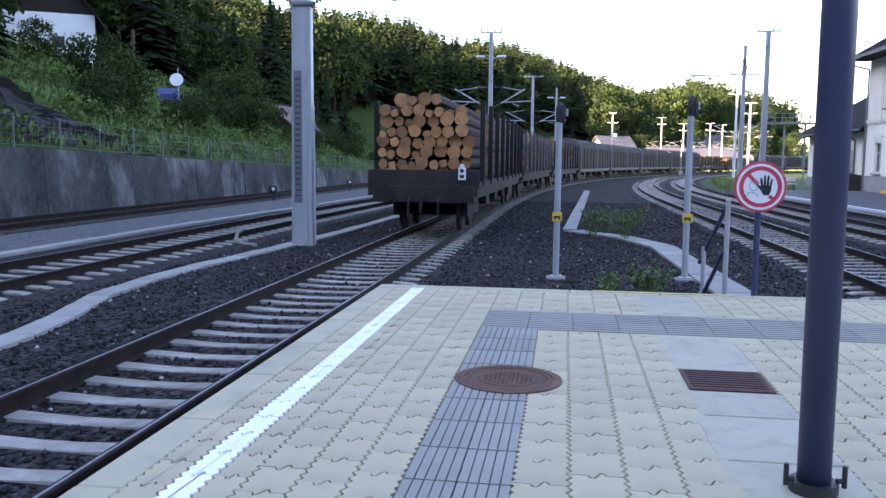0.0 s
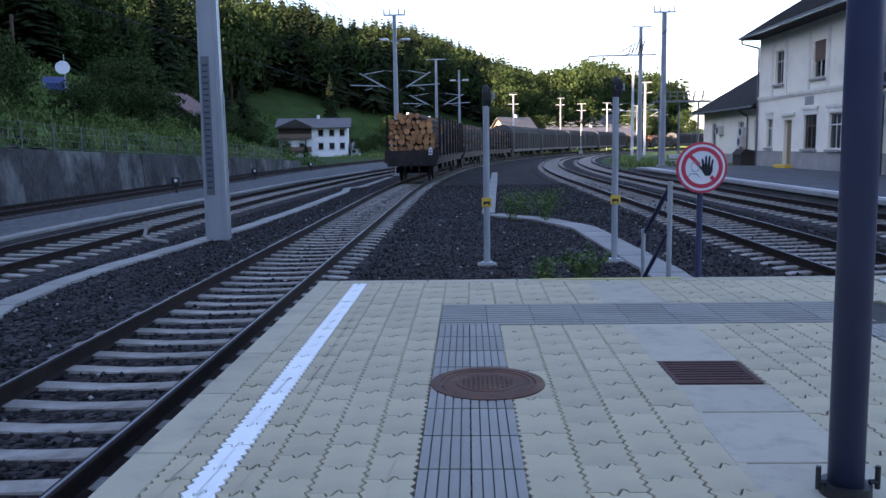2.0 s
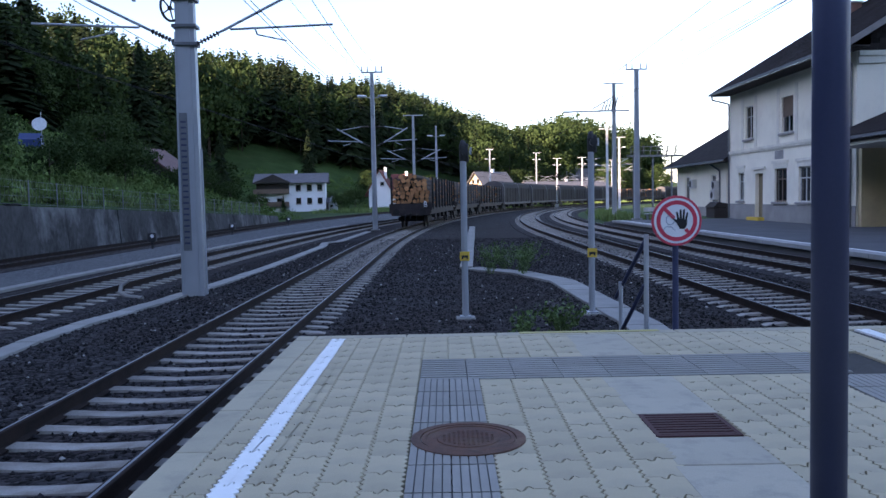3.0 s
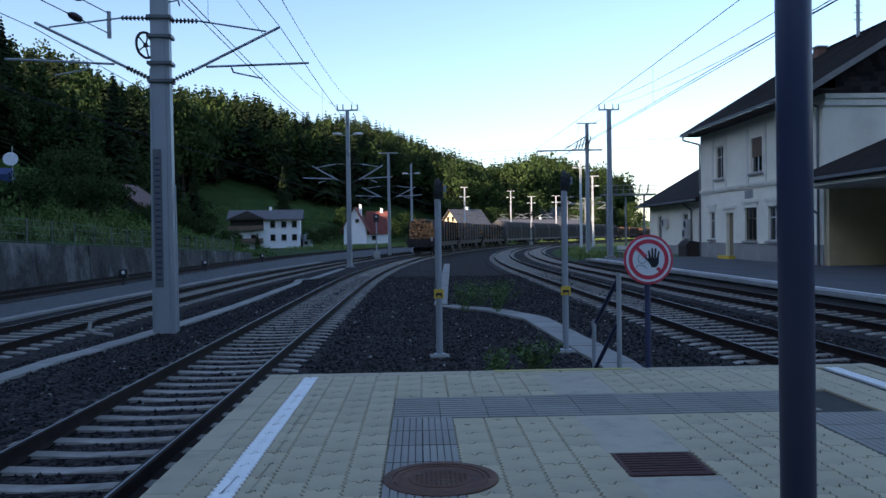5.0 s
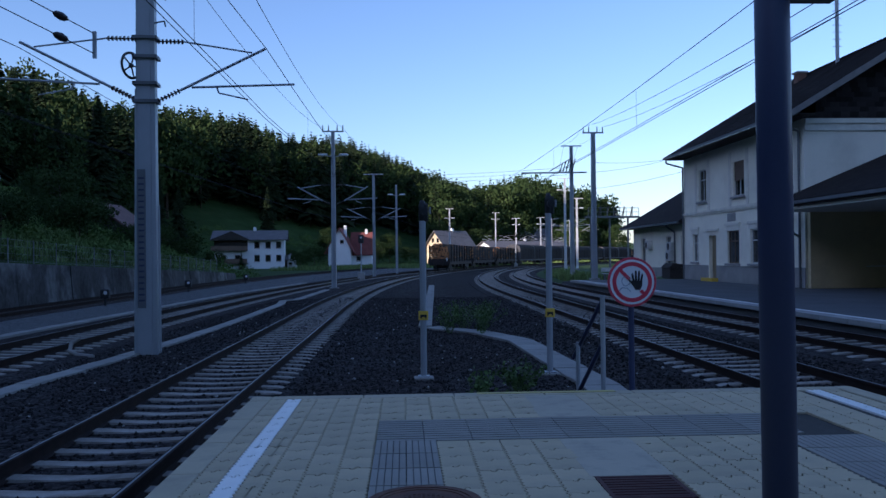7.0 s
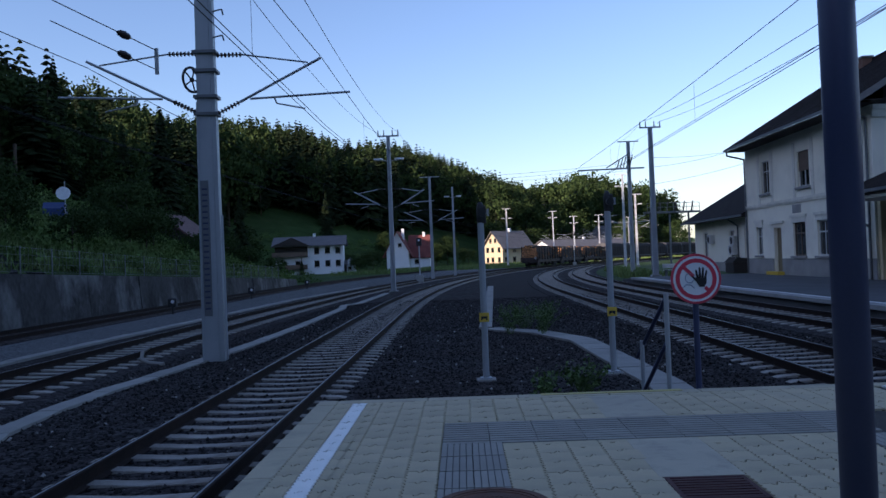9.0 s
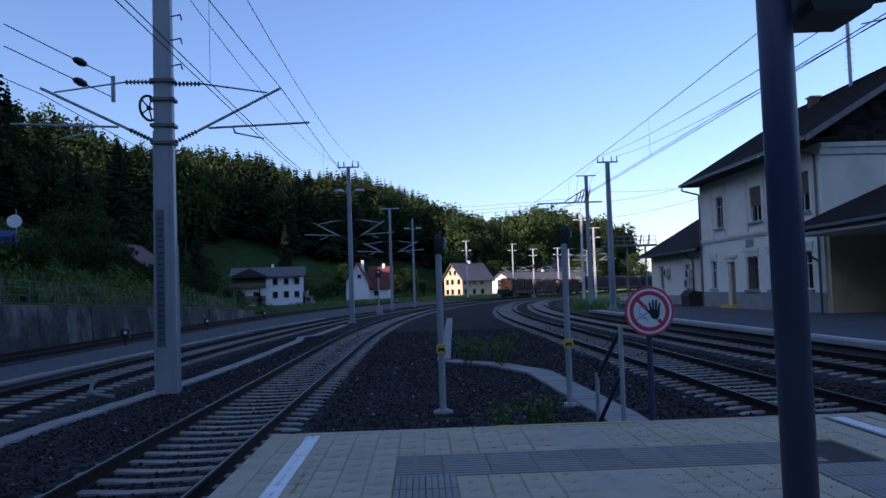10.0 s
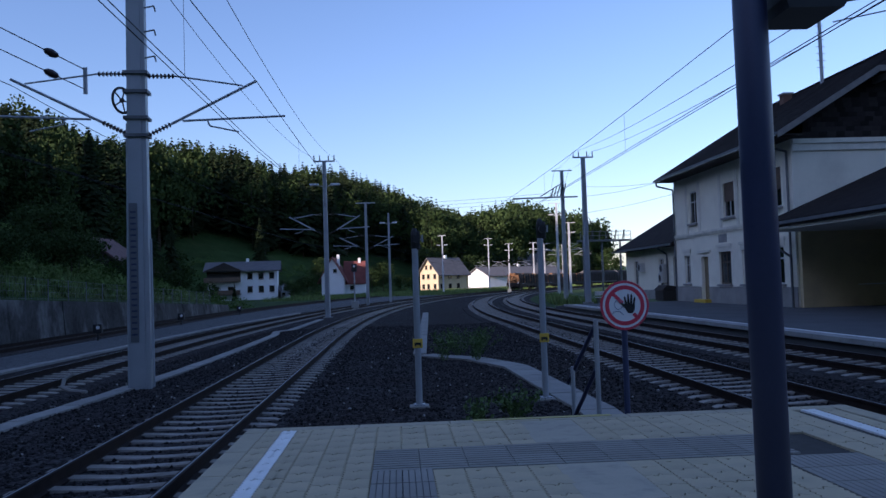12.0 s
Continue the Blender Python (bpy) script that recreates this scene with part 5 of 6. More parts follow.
def annex():
    X, Y0, Y1, G = 20.3, 57.02, 71.6, -.2
    t = thing("station_annex", "low cream plastered annex with a dark hipped roof", "building")
    wins = [(58.6, .8, 2.9, 1.2), (62.0, .8, 2.9, 1.2), (68.6, .9, 2.9, 1.2)]
    part("wall", facade(X, Y0, Y1, G, 3.95, [(y - w / 2, y + w / 2, a, b) for y, a, b, w in wins]), M["plaster"], t)
    for r in ((X + .4, 30, Y1 - .4, Y1, G, 3.95), (29.6, 30, Y0, Y1 - .4, G, 3.95)):
        part("wall", boxes(r), M["plaster"], t)
    part("plinth", boxes((X - .05, X - .002, Y0, Y1, G, .5)), M["plinth"], t)
    for y, a, b, w in wins:
        window_unit(t, y, a, b, w, X)
    bm = bmesh.new()
    e, zr, xr = 3.85, 7.75, 25.2
    P = [(X - .9, Y0 - .0, e), (X - .9, Y1 + .9, e), (30.9, Y1 + .9, e), (30.9, Y0, e), (xr, Y0, zr), (xr, Y1 - 3.5, zr)]
    v = [bm.verts.new(p) for p in P] + [bm.verts.new((p[0], p[1], p[2] - .14)) for p in P[:4]]
    for q in ((0, 4, 5, 1), (1, 5, 2), (2, 5, 4, 3), (9, 8, 7, 6), (0, 1, 7, 6), (1, 2, 8, 7), (2, 3, 9, 8), (0, 6, 9, 3, 4)):
        bm.faces.new([v[i] for i in q])
    bmesh.ops.recalc_face_normals(bm, faces=bm.faces)
    part("roof", bm, M["tiles"], t)
    part("gutter", boxes((X - 1.02, X - .9, Y0, Y1 + .9, e - .16, e - .02)), M["pipe"], t)
    part("downpipe", tubes(((X - .95, 60.3, e - .1), (X - .1, 60.3, e - .7), .06), ((X - .1, 60.3, e - .7), (X - .1, 60.3, G), .06)), M["pipe"], t)
    for y, z in ((60.9, 2.1), (66.5, 2.3), (61.2, 1.4)):
        u = part("air_unit", boxes((X - .4, X - .01, y - .45, y + .45, z - .35, z + .35), bevel=.03), M["frame"], t, "pale wall-mounted air unit")
        part("fan_grille", lathe(bmesh.new(), [(.26, 0), (.26, .012), (.08, .02)], 16, Matrix.Translation((X - .405, y, z)) @ pose(0, 0, 0, 0, -90)), M["black"], u)
    b = thing("grit_bin", "dark brown wooden grit bin against the annex wall", "bin", pose(19.4, 58.4, G))
    part("body", boxes((-.5, .5, -.9, .9, 0, .75), bevel=.03), M["darkwood"], b)
    bm = bmesh.new()
    for yy in (-.95, .95):
        for p in ((-.58, .76), (.58, .76), (.58, .98), (-.2, 1.12)):
            bm.verts.new((p[0], yy, p[1]))
    bm.verts.ensure_lookup_table()
    vs = bm.verts
    for q in ((0, 1, 2, 3), (7, 6, 5, 4), (0, 4, 5, 1), (1, 5, 6, 2), (2, 6, 7, 3), (3, 7, 4, 0)):
        bm.faces.new([vs[i] for i in q])
    part("lid", bm, M["darkwood"], b)
    b = thing("bench", "pale slatted platform bench", "bench", pose(16.2, 62.5, -.35))
    for i in range(3):
        part("slat", boxes((-.9, .9, -.25 + i * .17, -.11 + i * .17, .42, .46)), M["frame"], b)
    part("backrest", boxes((-.9, .9, .27, .31, .6, .9)), M["frame"], b)
    for s in (-.7, .7):
        part("leg", boxes((s - .04, s + .04, -.2, .25, 0, .42)), M["pipe"], b)


def veranda():
    """Open platform canopy at the near end of the station building."""
    G = -.2
    t = thing("platform_canopy", "dark roofed open canopy on slim white posts by the station", "canopy")
    bm = bmesh.new()
    P = [(18.0, 39.2, 3.95), (18.0, 14, 3.95), (30.5, 14, 9.1), (30.5, 39.2, 9.1)]
    v = [bm.verts.new(p) for p in P] + [bm.verts.new((p[0], p[1], p[2] - .3)) for p in P]
    for q in ((0, 1, 2, 3), (7, 6, 5, 4), (0, 4, 5, 1), (1, 5, 6, 2), (2, 6, 7, 3), (3, 7, 4, 0)):
        bm.faces.new([v[i] for i in q])
    bmesh.ops.recalc_face_normals(bm, faces=bm.faces)
    part("roof", bm, M["tiles"], t)
    part("fascia", boxes((17.9, 18.0, 14, 39.2, 3.62, 3.9)), M["darkwood"], t)
    part("ceiling", boxes((18.02, 30, 14.2, 39.2, 3.5, 3.6)), M["trim"], t)
    part("gutter", boxes((17.76, 17.9, 14, 39.2, 3.74, 3.88)), M["pipe"], t)
    part("downpipe", tubes(((17.85, 39.15, 3.75), (18.5, 39.3, 2.9), .06), ((18.5, 39.3, 2.9), (19.4, 39.3, 2.3), .06), ((19.4, 39.3, 2.3), (19.4, 39.3, G), .06)), M["pipe"], t)
    for y in (18.0, 25.0, 31.7, 34.8):
        part("post", tubes(((22.85, y, G), (22.85, y, 3.5), .075), seg=12), M["frame"], t)
    w = thing("canopy_wall", "ochre plastered back wall under the canopy", "wall", kind="structure")
    part("wall", boxes((24.4, 24.7, 14, 39.2, G, 3.5)), M["canopywall"], w)
    part("plinth", boxes((24.34, 24.398, 14, 39.2, G, .7)), M["plinth"], w)
    part("wall", boxes((19.9, 24.4, 39.21, 39.5, G, 3.5)), M["canopywall"], w)
    for y in (30, 36):
        part("door", boxes((24.3, 24.338, y - .6, y + .6, G, 2.1)), M["darkwood"], w)
    r = thing("barrier_tape", "thin red and white barrier tape between canopy posts", "barrier tape")
    part("tape", tubes(((22.85, 34.8, .95), (22.6, 39.1, .85), .02), seg=4), M["signwhite"], r)


# ---- the train ----
def bogie(parent, y):
    b = part("bogie", boxes((-1.0, -.88, y - 1.3, y + 1.3, .38, .72), (.88, 1.0, y - 1.3, y + 1.3, .38, .72), (-.9, .9, y - .3, y + .3, .45, .8)), M["wagondark"], parent)
    for dy in (-.9, .9):
        for s in (-1, 1):
            part("wheel", lathe(bmesh.new(), [(.40, -.06), (.46, -.06), (.49, -.045), (.46, .05), (.2, .06)], 24, Matrix.Translation((s * .76, y + dy, .46)) @ pose(0, 0, 0, 0, 90)), M["wagondark"], b)
        part("axle", tubes(((-.7, y + dy, .46), (.7, y + dy, .46), .08)), M["wagondark"], b)


def underframe(t, L):
    part("underframe", boxes((-1.25, -1.05, .3, L - .3, .85, 1.15), (1.05, 1.25, .3, L - .3, .85, 1.15), (-1.05, 1.05, .3, L - .3, 1.0, 1.15)), M["wagon"], t)
    for y, s in ((0, -1), (L, 1)):
        part("headstock", boxes((-1.3, 1.3, min(y, y - s * .3), max(y, y - s * .3), .78, 1.2), bevel=.02), M["wagon"], t)
        for x in (-.88, .88):
            part("buffer", tubes(((x, y, 1.02), (x, y + s * .45, 1.02), .11), ((x, y + s * .45, 1.02), (x, y + s * .5, 1.02), .23), seg=16), M["wagondark"], t)
        part("coupling", tubes(((0, y, .98), (0, y + s * .3, .9), .05), ((0, y + s * .3, .9), (0, y + s * .32, .55), .04)), M["wagondark"], t)
        for x in (-.35, .4):
            part("brake_hose", tubes(((x, y, .9), (x, y + s * .15, .8), .03), ((x, y + s * .15, .8), (x, y + s * .12, .4), .03)), M["black"], t)
    bogie(t, 2.4)
    bogie(t, L - 2.4)
    for y in np.linspace(5, L - 5, 4):
        for x in (-1.15, .8):
            part("side_box", boxes((x, x + .35, y - .5, y + .5, .55, .85), bevel=.02), M["wagondark"], t)


def log_wagon(L, stake, label, ends=True, seed=1):
    t = thing("log_wagon", label, "railway wagon", group="goods train")
    rng = random.Random(seed)
    underframe(t, L)
    part("deck", boxes((-1.42, 1.42, .05, L - .05, 1.15, 1.30)), M["wagon"], t)
    # folding end boards
    for y in (.06, L - .14):
        e = part("end_board", boxes((-1.42, 1.42, y, y + .08, 1.22, 1.60), bevel=.01), M["wagon"], t)
        for x in (-1.38, -.78, -.1, .55, 1.30):
            part("board_rib", boxes((x - .05, x + .07, y - .035, y - .001, .95, 1.58)), M["wagon"], e)
    for y in np.linspace(.9, L - .9, 9):
        for s in (-1, 1):
            part("stake", boxes((s * 1.40 - .06, s * 1.40 + .06, y - .08, y + .08, 1.2, 3.38)), M[stake], t)
    # log load: rows of trunks in bays, with an arched top
    bays = 4
    bl = (L - .8) / bays
    tone = [M["log"], M["logend"]]
    for k in range(bays):
        ya, yb = .35 + bl * k, .35 + bl * (k + 1) - .25
        z, row = 1.36, 0
        while True:
            x = -1.30 + rng.uniform(0, .12)
            top = 0
            while x < 1.22:
                r = rng.uniform(.095, .185)
                if x + 2 * r > 1.33:
                    break
                cx = x + r
                zc = z + r + rng.uniform(-.02, .04)
                lim = 3.47 - .26 * (cx / 1.3) ** 2 + rng.uniform(-.1, .12)
                if zc + r < lim + .12:
                    bm = bmesh.new()
                    o = rng.uniform(-.14, .10) if k == 0 else rng.uniform(-.1, .1)
                    tl = Vector((rng.uniform(-.03, .03), 0, rng.uniform(-.03, .03)))
                    seg = 12 if k == 0 else 8
                    tube(bm, Vector((cx, ya + o, zc)), Vector((cx, yb + o, zc)) + tl, r, r * .9, seg=seg)
                    for f in bm.faces:
                        if len(f.verts) > 4:
                            f.material_index = 1
                    for v in bm.verts:
                        v.co.x += .012 * math.sin(v.co.z * 47 + cx * 31)
                        v.co.z += .012 * math.sin(v.co.x * 41 + zc * 17)
                    part("log", bm, tone, t)
                x += 2 * r + rng.uniform(.0, .03)
            z += .262
            row += 1
            if z > 3.4:
                break
    return t


def tail_board(t):
    b = part("tail_board", boxes((.9, 1.09, -.09, -.06, 1.36, 1.68), (.94, 1.05, -.1, -.06, 1.68, 1.75), bevel=.01), M["signwhite"], t, "white tail lamp board")
    part("lamp", lathe(bmesh.new(), [(.05, 0), (.05, .03)], 12, Matrix.Translation((.995, -.09, 1.59)) @ pose(0, 0, 0, 90)), M["signblack"], b)
    part("bar", boxes((.94, 1.05, -.095, -.091, 1.41, 1.49)), M["signblack"], b)


def covered_wagon(L, label, wall="cover"):
    t = thing("covered_wagon", label, "railway wagon", group="goods train")
    underframe(t, L)
    prof = [(-1.42, 1.15), (-1.45, 1.5), (-1.45, 3.2), (-1.25, 3.75), (-.7, 4.08), (0, 4.18), (.7, 4.08), (1.25, 3.75), (1.45, 3.2), (1.45, 1.5), (1.42, 1.15)]
    def shell(y0, y1, k, name, material):
        bm = bmesh.new()
        a = [bm.verts.new((x * k, y0, z)) for x, z in prof]
        b = [bm.verts.new((x * k, y1, z)) for x, z in prof]
        for i in range(len(prof)):
            j = (i + 1) % len(prof)
            bm.faces.new((a[i], a[j], b[j], b[i]))
        bm.faces.new(a[::-1])
        bm.faces.new(b)
        return part(name, bm, M[material], t)
    half = L / 2
    for y0 in (.2, half + .25):
        y1 = y0 + half - .45
        shell(y0, y1, 1.0, "body", wall)
        shell(y0 - .02, y0 + .3, 1.012, "end_frame", "tarp")
        shell(y1 - .3, y1 + .02, 1.012, "end_frame", wall)
        n = 5
        for i in range(1, n):
            y = y0 + (y1 - y0) * i / n
            for s in (-1, 1):
                part("rib", boxes((s * 1.47 - .03, s * 1.47 + .03, y - .05, y + .05, 1.2, 3.25)), M[wall], t)
    for x in (-1.47, 1.4):
        part("sole_bar", boxes((x, x + .07, .2, L - .2, .95, 1.2)), M["tarp"], t)
    return t


TRAIN = []


def train():
    """Wagons from the tail on; (thing, distance of its rear end from the tail, length)."""
    w1 = log_wagon(19.0, "wagondark", "dark brown stake wagon loaded with sawn logs, at the tail", seed=4)
    tail_board(w1)
    w2 = log_wagon(19.0, "tarp", "stake wagon with pale grey stakes loaded with logs", seed=7)
    w3 = log_wagon(19.0, "wagondark", "dark stake wagon loaded with logs in the goods train", seed=11)
    c1 = covered_wagon(23.0, "slate grey sliding-wall covered goods wagon")
    s, gap = 0.0, 1.1
    for w, L in ((w1, 19.0), (w2, 19.0), (w3, 19.0), (c1, 23.0)):
        TRAIN.append((w, s, L))
        s += L + gap
    for i in range(3):
        TRAIN.append((copy_thing(c1, Matrix.Identity(4)), s, 23.0))
        s += 23.0 + gap
    for src, L in ((w3, 19.0), (w2, 19.0), (c1, 23.0), (c1, 23.0), (c1, 23.0)):
        TRAIN.append((copy_thing(src, Matrix.Identity(4)), s, L))
        s += L + gap


def on_track_a(s):
    """Place on the track at the run s, as x, y."""
    if s < 30:
        return -2.835, s
    w = (s - 30) / 367
    return -2.835 + 367 * (1 - math.cos(w)), 30 + 367 * math.sin(w)


def tail_at(t):
    return 20.3 + TAIL_V * t + TAIL_A * t * t


def motions():
    for w, off, L in TRAIN:
        rows = []
        for i in range(25):
            t = i * .5
            s = tail_at(t) + off
            x0, y0 = on_track_a(s + 2.4)
            x1, y1 = on_track_a(s + L - 2.4)
            a = math.atan2(y1 - y0, x1 - x0)
            rows.append((t, pose(x0 - 2.4 * math.cos(a), y0 - 2.4 * math.sin(a), RAIL_Z + .02, 0, 0, math.degrees(a) - 90)))
        walk(w, rows)


# ---- houses ----
def house(name, label, x, y, rz, w, d, h, roof_h, wall, roof, windows, ridge_along="x", eave=.8, balcony=False, zoff=0.0, gable=None, chimney=True):
    """Gabled house; windows: rows (face, u, z, width, height)."""
    z = float(hill(x, y)) + zoff
    t = thing(name, label, "house", pose(x, y, z, 0, 0, rz))
    part("wall", boxes((-w / 2, w / 2, -d / 2, d / 2, -6, h)), M[wall], t)
    bm = bmesh.new()
    if ridge_along == "x":
        g = [[(sx * w / 2, -d / 2, h), (sx * w / 2, d / 2, h), (sx * w / 2, 0, h + roof_h)] for sx in (-1, 1)]
    else:
        g = [[(-w / 2, sy * d / 2, h), (w / 2, sy * d / 2, h), (0, sy * d / 2, h + roof_h)] for sy in (-1, 1)]
    bm.free()
    for tri in g:
        bm = bmesh.new()
        bm.faces.new([bm.verts.new(p) for p in tri])
        part("gable", bm, M[gable or wall], t)
    half = (d if ridge_along == "x" else w) / 2
    sl = roof_h / half
    for s in (-1, 1):
        bm = bmesh.new()
        ln = (w if ridge_along == "x" else d) / 2 + eave * .7
        lo, hi = (half + eave) * s, 0
        za, zb = h - eave * sl, h + roof_h
        P = [(-ln, lo, za), (ln, lo, za), (ln, hi, zb), (-ln, hi, zb)]
        P2 = [(p[0], p[1], p[2] + .22) for p in P]
        if ridge_along == "y":
            P, P2 = [(p[1], p[0], p[2]) for p in P], [(p[1], p[0], p[2]) for p in P2]
        v = [bm.verts.new(p) for p in P] + [bm.verts.new(p) for p in P2]
        for q in ((0, 1, 2, 3), (7, 6, 5, 4), (0, 4, 5, 1), (1, 5, 6, 2), (2, 6, 7, 3), (3, 7, 4, 0)):
            bm.faces.new([v[i] for i in q])
        bmesh.ops.recalc_face_normals(bm, faces=bm.faces)
        part("roof", bm, M[roof], t)
    if chimney:
        part("chimney", boxes((.6, 1.2, -.3, .4, h + roof_h * .5, h + roof_h + .9)), M["whitewall"], t)
    for face, u, zz, ww, hh in windows:
        wn_ = new("window")
        wn_.parent = t
        if face == "f":
            r = (u - ww / 2, u + ww / 2, -d / 2 - .03, -d / 2 - .005, zz, zz + hh)
            fr = [(u - ww / 2 - .08, u - ww / 2, -d / 2 - .06, -d / 2 - .001, zz - .08, zz + hh + .08), (u + ww / 2, u + ww / 2 + .08, -d / 2 - .06, -d / 2 - .001, zz - .08, zz + hh + .08)]
            sill = (u - ww / 2 - .1, u + ww / 2 + .1, -d / 2 - .12, -d / 2 - .001, zz - .18, zz - .08)
        else:
            sx = -1 if face == "l" else 1
            a, b = sorted((sx * (w / 2 + .005), sx * (w / 2 + .03)))
            r = (a, b, u - ww / 2, u + ww / 2, zz, zz + hh)
            a, b = sorted((sx * (w / 2 + .001), sx * (w / 2 + .06)))
            fr = [(a, b, u - ww / 2 - .08, u - ww / 2, zz - .08, zz + hh + .08), (a, b, u + ww / 2, u + ww / 2 + .08, zz - .08, zz + hh + .08)]
            sill = (a, b, u - ww / 2 - .1, u + ww / 2 + .1, zz - .18, zz - .08)
        part("pane", boxes(r), M["glass"], wn_)
        part("window_frame", boxes(*fr), M["brownframe"], wn_)
        part("window_sill", boxes(sill), M["brownframe"], wn_)
    if balcony:
        for zz in (.7, 3.5):
            bl = part("balcony", boxes((-w / 2 - .6, -.4, -d / 2 - 1.4, -d / 2 - .001, zz, zz + .18)), M["darkwood"], t)
            part("railing", boxes((-w / 2 - .6, -.4, -d / 2 - 1.46, -d / 2 - 1.401, zz + .05, zz + 1.05)), M["brownframe"], bl)
        part("timber_porch", boxes((-w / 2 - .1, -.4, -d / 2 - .1, -d / 2 - .002, 3.7, h + .2)), M["darkwood"], t)
        bm = bmesh.new()
        v = [bm.verts.new(p) for p in ((-w / 2 - .8, -d / 2 - 1.5, h - .3), (.2, -d / 2 - 1.5, h - .3), (-w / 4, -d / 2 - 1.5, h + 1.6), (-w / 4, 0, h + 1.6), (-w / 2 - .8, 0, h - .3), (.2, 0, h - .3))]
        for q in ((0, 1, 2), (0, 2, 3, 4), (1, 5, 3, 2)):
            bm.faces.new([v[i] for i in q])
        part("timber_gable", bm, M["darkwood"], t)
    return t


def houses():
    W = [("f", u, z, .95, 1.35) for z in (1.2, 4.1) for u in (1.6, 4.0, 6.3)] + [("f", u, 1.2, .95, 1.35) for u in (-5.6, -2.6)]
    house("white_house", "white three-storey house with a flat-pitched dark roof and timber balconies", -34.2, 188, 6, 15.0, 8, 6.2, 1.7, "whitewall", "greyroof", W, eave=1.1, balcony=True, zoff=.5)
    house("garden_shed", "small white garden house with a dark gable roof", -25.6, 190, 4, 2.6, 3, 2.0, 1.2, "whitewall", "greyroof", [("f", 0, .8, .6, .6)], ridge_along="y", eave=.5, chimney=False)
    house("garden_shed", "low dark carport shed with white posts", -28.2, 189, 4, 4, 3, 2.0, .8, "darkwood", "greyroof", [("f", -.8, .4, .8, 1.2)], eave=.5, chimney=False)
    house("red_roofed_house", "white house with a steep red tiled roof", -14.6, 197, -4, 5.2, 7, 4.6, 4.4, "whitewall", "redroof", [("f", -1.2, 1.4, .8, 1.1), ("f", -1.2, 4.1, .8, 1.2), ("f", .6, 5.6, .7, .8)], ridge_along="y", eave=.9)
    house("house_wing", "white side wing under a steep red tiled roof", -9.7, 199, -4, 5.0, 6, 3.5, 4.6, "whitewall", "redroof", [("f", -.6, 1.5, .9, 1.0)], eave=.5)
    house("ochre_house", "ochre plastered house with a grey half-steep roof in evening sun", 12.9, 229, 38, 10.4, 7.6, 5.4, 3.8, "yellowwall", "greyroof",
          [("l", u, z, .95, 1.3) for z in (.9, 3.6) for u in (-2.4, .3, 2.4)] + [("l", -.9, 6.2, .8, 1.1), ("l", 1.1, 6.2, .8, 1.1)] + [("f", u, z, .95, 1.3) for z in (.9, 3.6) for u in (-4, -1, 2)], eave=1.1)
    house("white_barn", "long low white shed with a grey roof catching the sun", 38, 262, 30, 30, 11, 4.4, 2.4, "whitewall", "greyroof", [("f", 6, 1.5, 1, 1)], eave=1.2)
    house("hill_house", "grey roofed house among the trees above the line", 50, 318, 10, 12, 10, 5, 5, "whitewall", "greyroof", [("f", -2, 2, 1, 1)], eave=1)
    house("slope_house", "white house with a dark roof high on the wooded slope", -46.8, 71.5, 30, 8, 8, 5.0, 5.4, "whitewall", "slate", [("f", 1, 2, .8, 1)], ridge_along="y", eave=1.1, zoff=9.1 - float(hill(-46.8, 71.5)), gable="slate")
    house("slope_shed", "small shed with a faded pinkish roof half hidden by bushes", -31.1, 89.0, -2, 8.5, 7, 2.0, 3.1, "darkwood", "fadedroof", [], ridge_along="y", eave=.8, zoff=2.2 - float(hill(-31.1, 89.0)), chimney=False)
    # wooden pole beside the house
    x, y = -41.0, 76.0
    p = thing("wooden_pole", "weathered grey wooden pole on the slope", "pole", pose(x, y, float(hill(x, y))))
    part("shaft", tubes(((0, 0, -.5), (0, 0, 13.8 - float(hill(x, y))), .17), seg=8), M["bark"], p)
    # dish and blue car on the slope
    x, y = -31.6, 66.0
    z = float(hill(x, y))
    d = thing("satellite_dish", "white round satellite dish on a pole among bushes", "satellite dish", pose(x, y, z))
    part("pole", tubes(((0, 0, -.3), (0, 0, 9.0 - z), .04)), M["galv"], d)
    part("bowl", lathe(bmesh.new(), [(.55, .16), (.42, .06), (.2, .01), (.001, 0), (.2, -.02), (.42, .03), (.55, .13)][:4], 20, Matrix.Translation((0, -.25, 7.95 - z)) @ pose(0, 0, 0, 75, 0, 20)), M["white_and_sunlit"], d)
    c = thing("parked_car", "small blue car parked on the slope", "car", pose(x - 1.5, y + 1.4, float(hill(x - 1.5, y + 1.4)) - .35, 0, 0, 22))
    bm = bmesh.new()
    for xx in (-.8, .8):
        for p in ((-2, .3), (2, .3), (2, .9), (1.2, 1.0), (.6, 1.45), (-1.0, 1.45), (-1.8, 1.0), (-2, .9)):
            bm.verts.new((xx, p[0], p[1]))
    bm.verts.ensure_lookup_table()
    v = bm.verts
    for i in range(8):
        bm.faces.new((v[i], v[(i + 1) % 8], v[8 + (i + 1) % 8], v[8 + i]))
    bm.faces.new([v[i] for i in range(8)])
    bm.faces.new([v[8 + i] for i in range(7, -1, -1)])
    part("body", bm, M["blue"], c)
    for sx in (-.8, .8):
        for sy in (-1.3, 1.3):
            part("wheel", lathe(bmesh.new(), [(.3, -.1), (.3, .1)], 14, Matrix.Translation((sx, sy, .3)) @ pose(0, 0, 0, 0, 90)), M["black"], c)


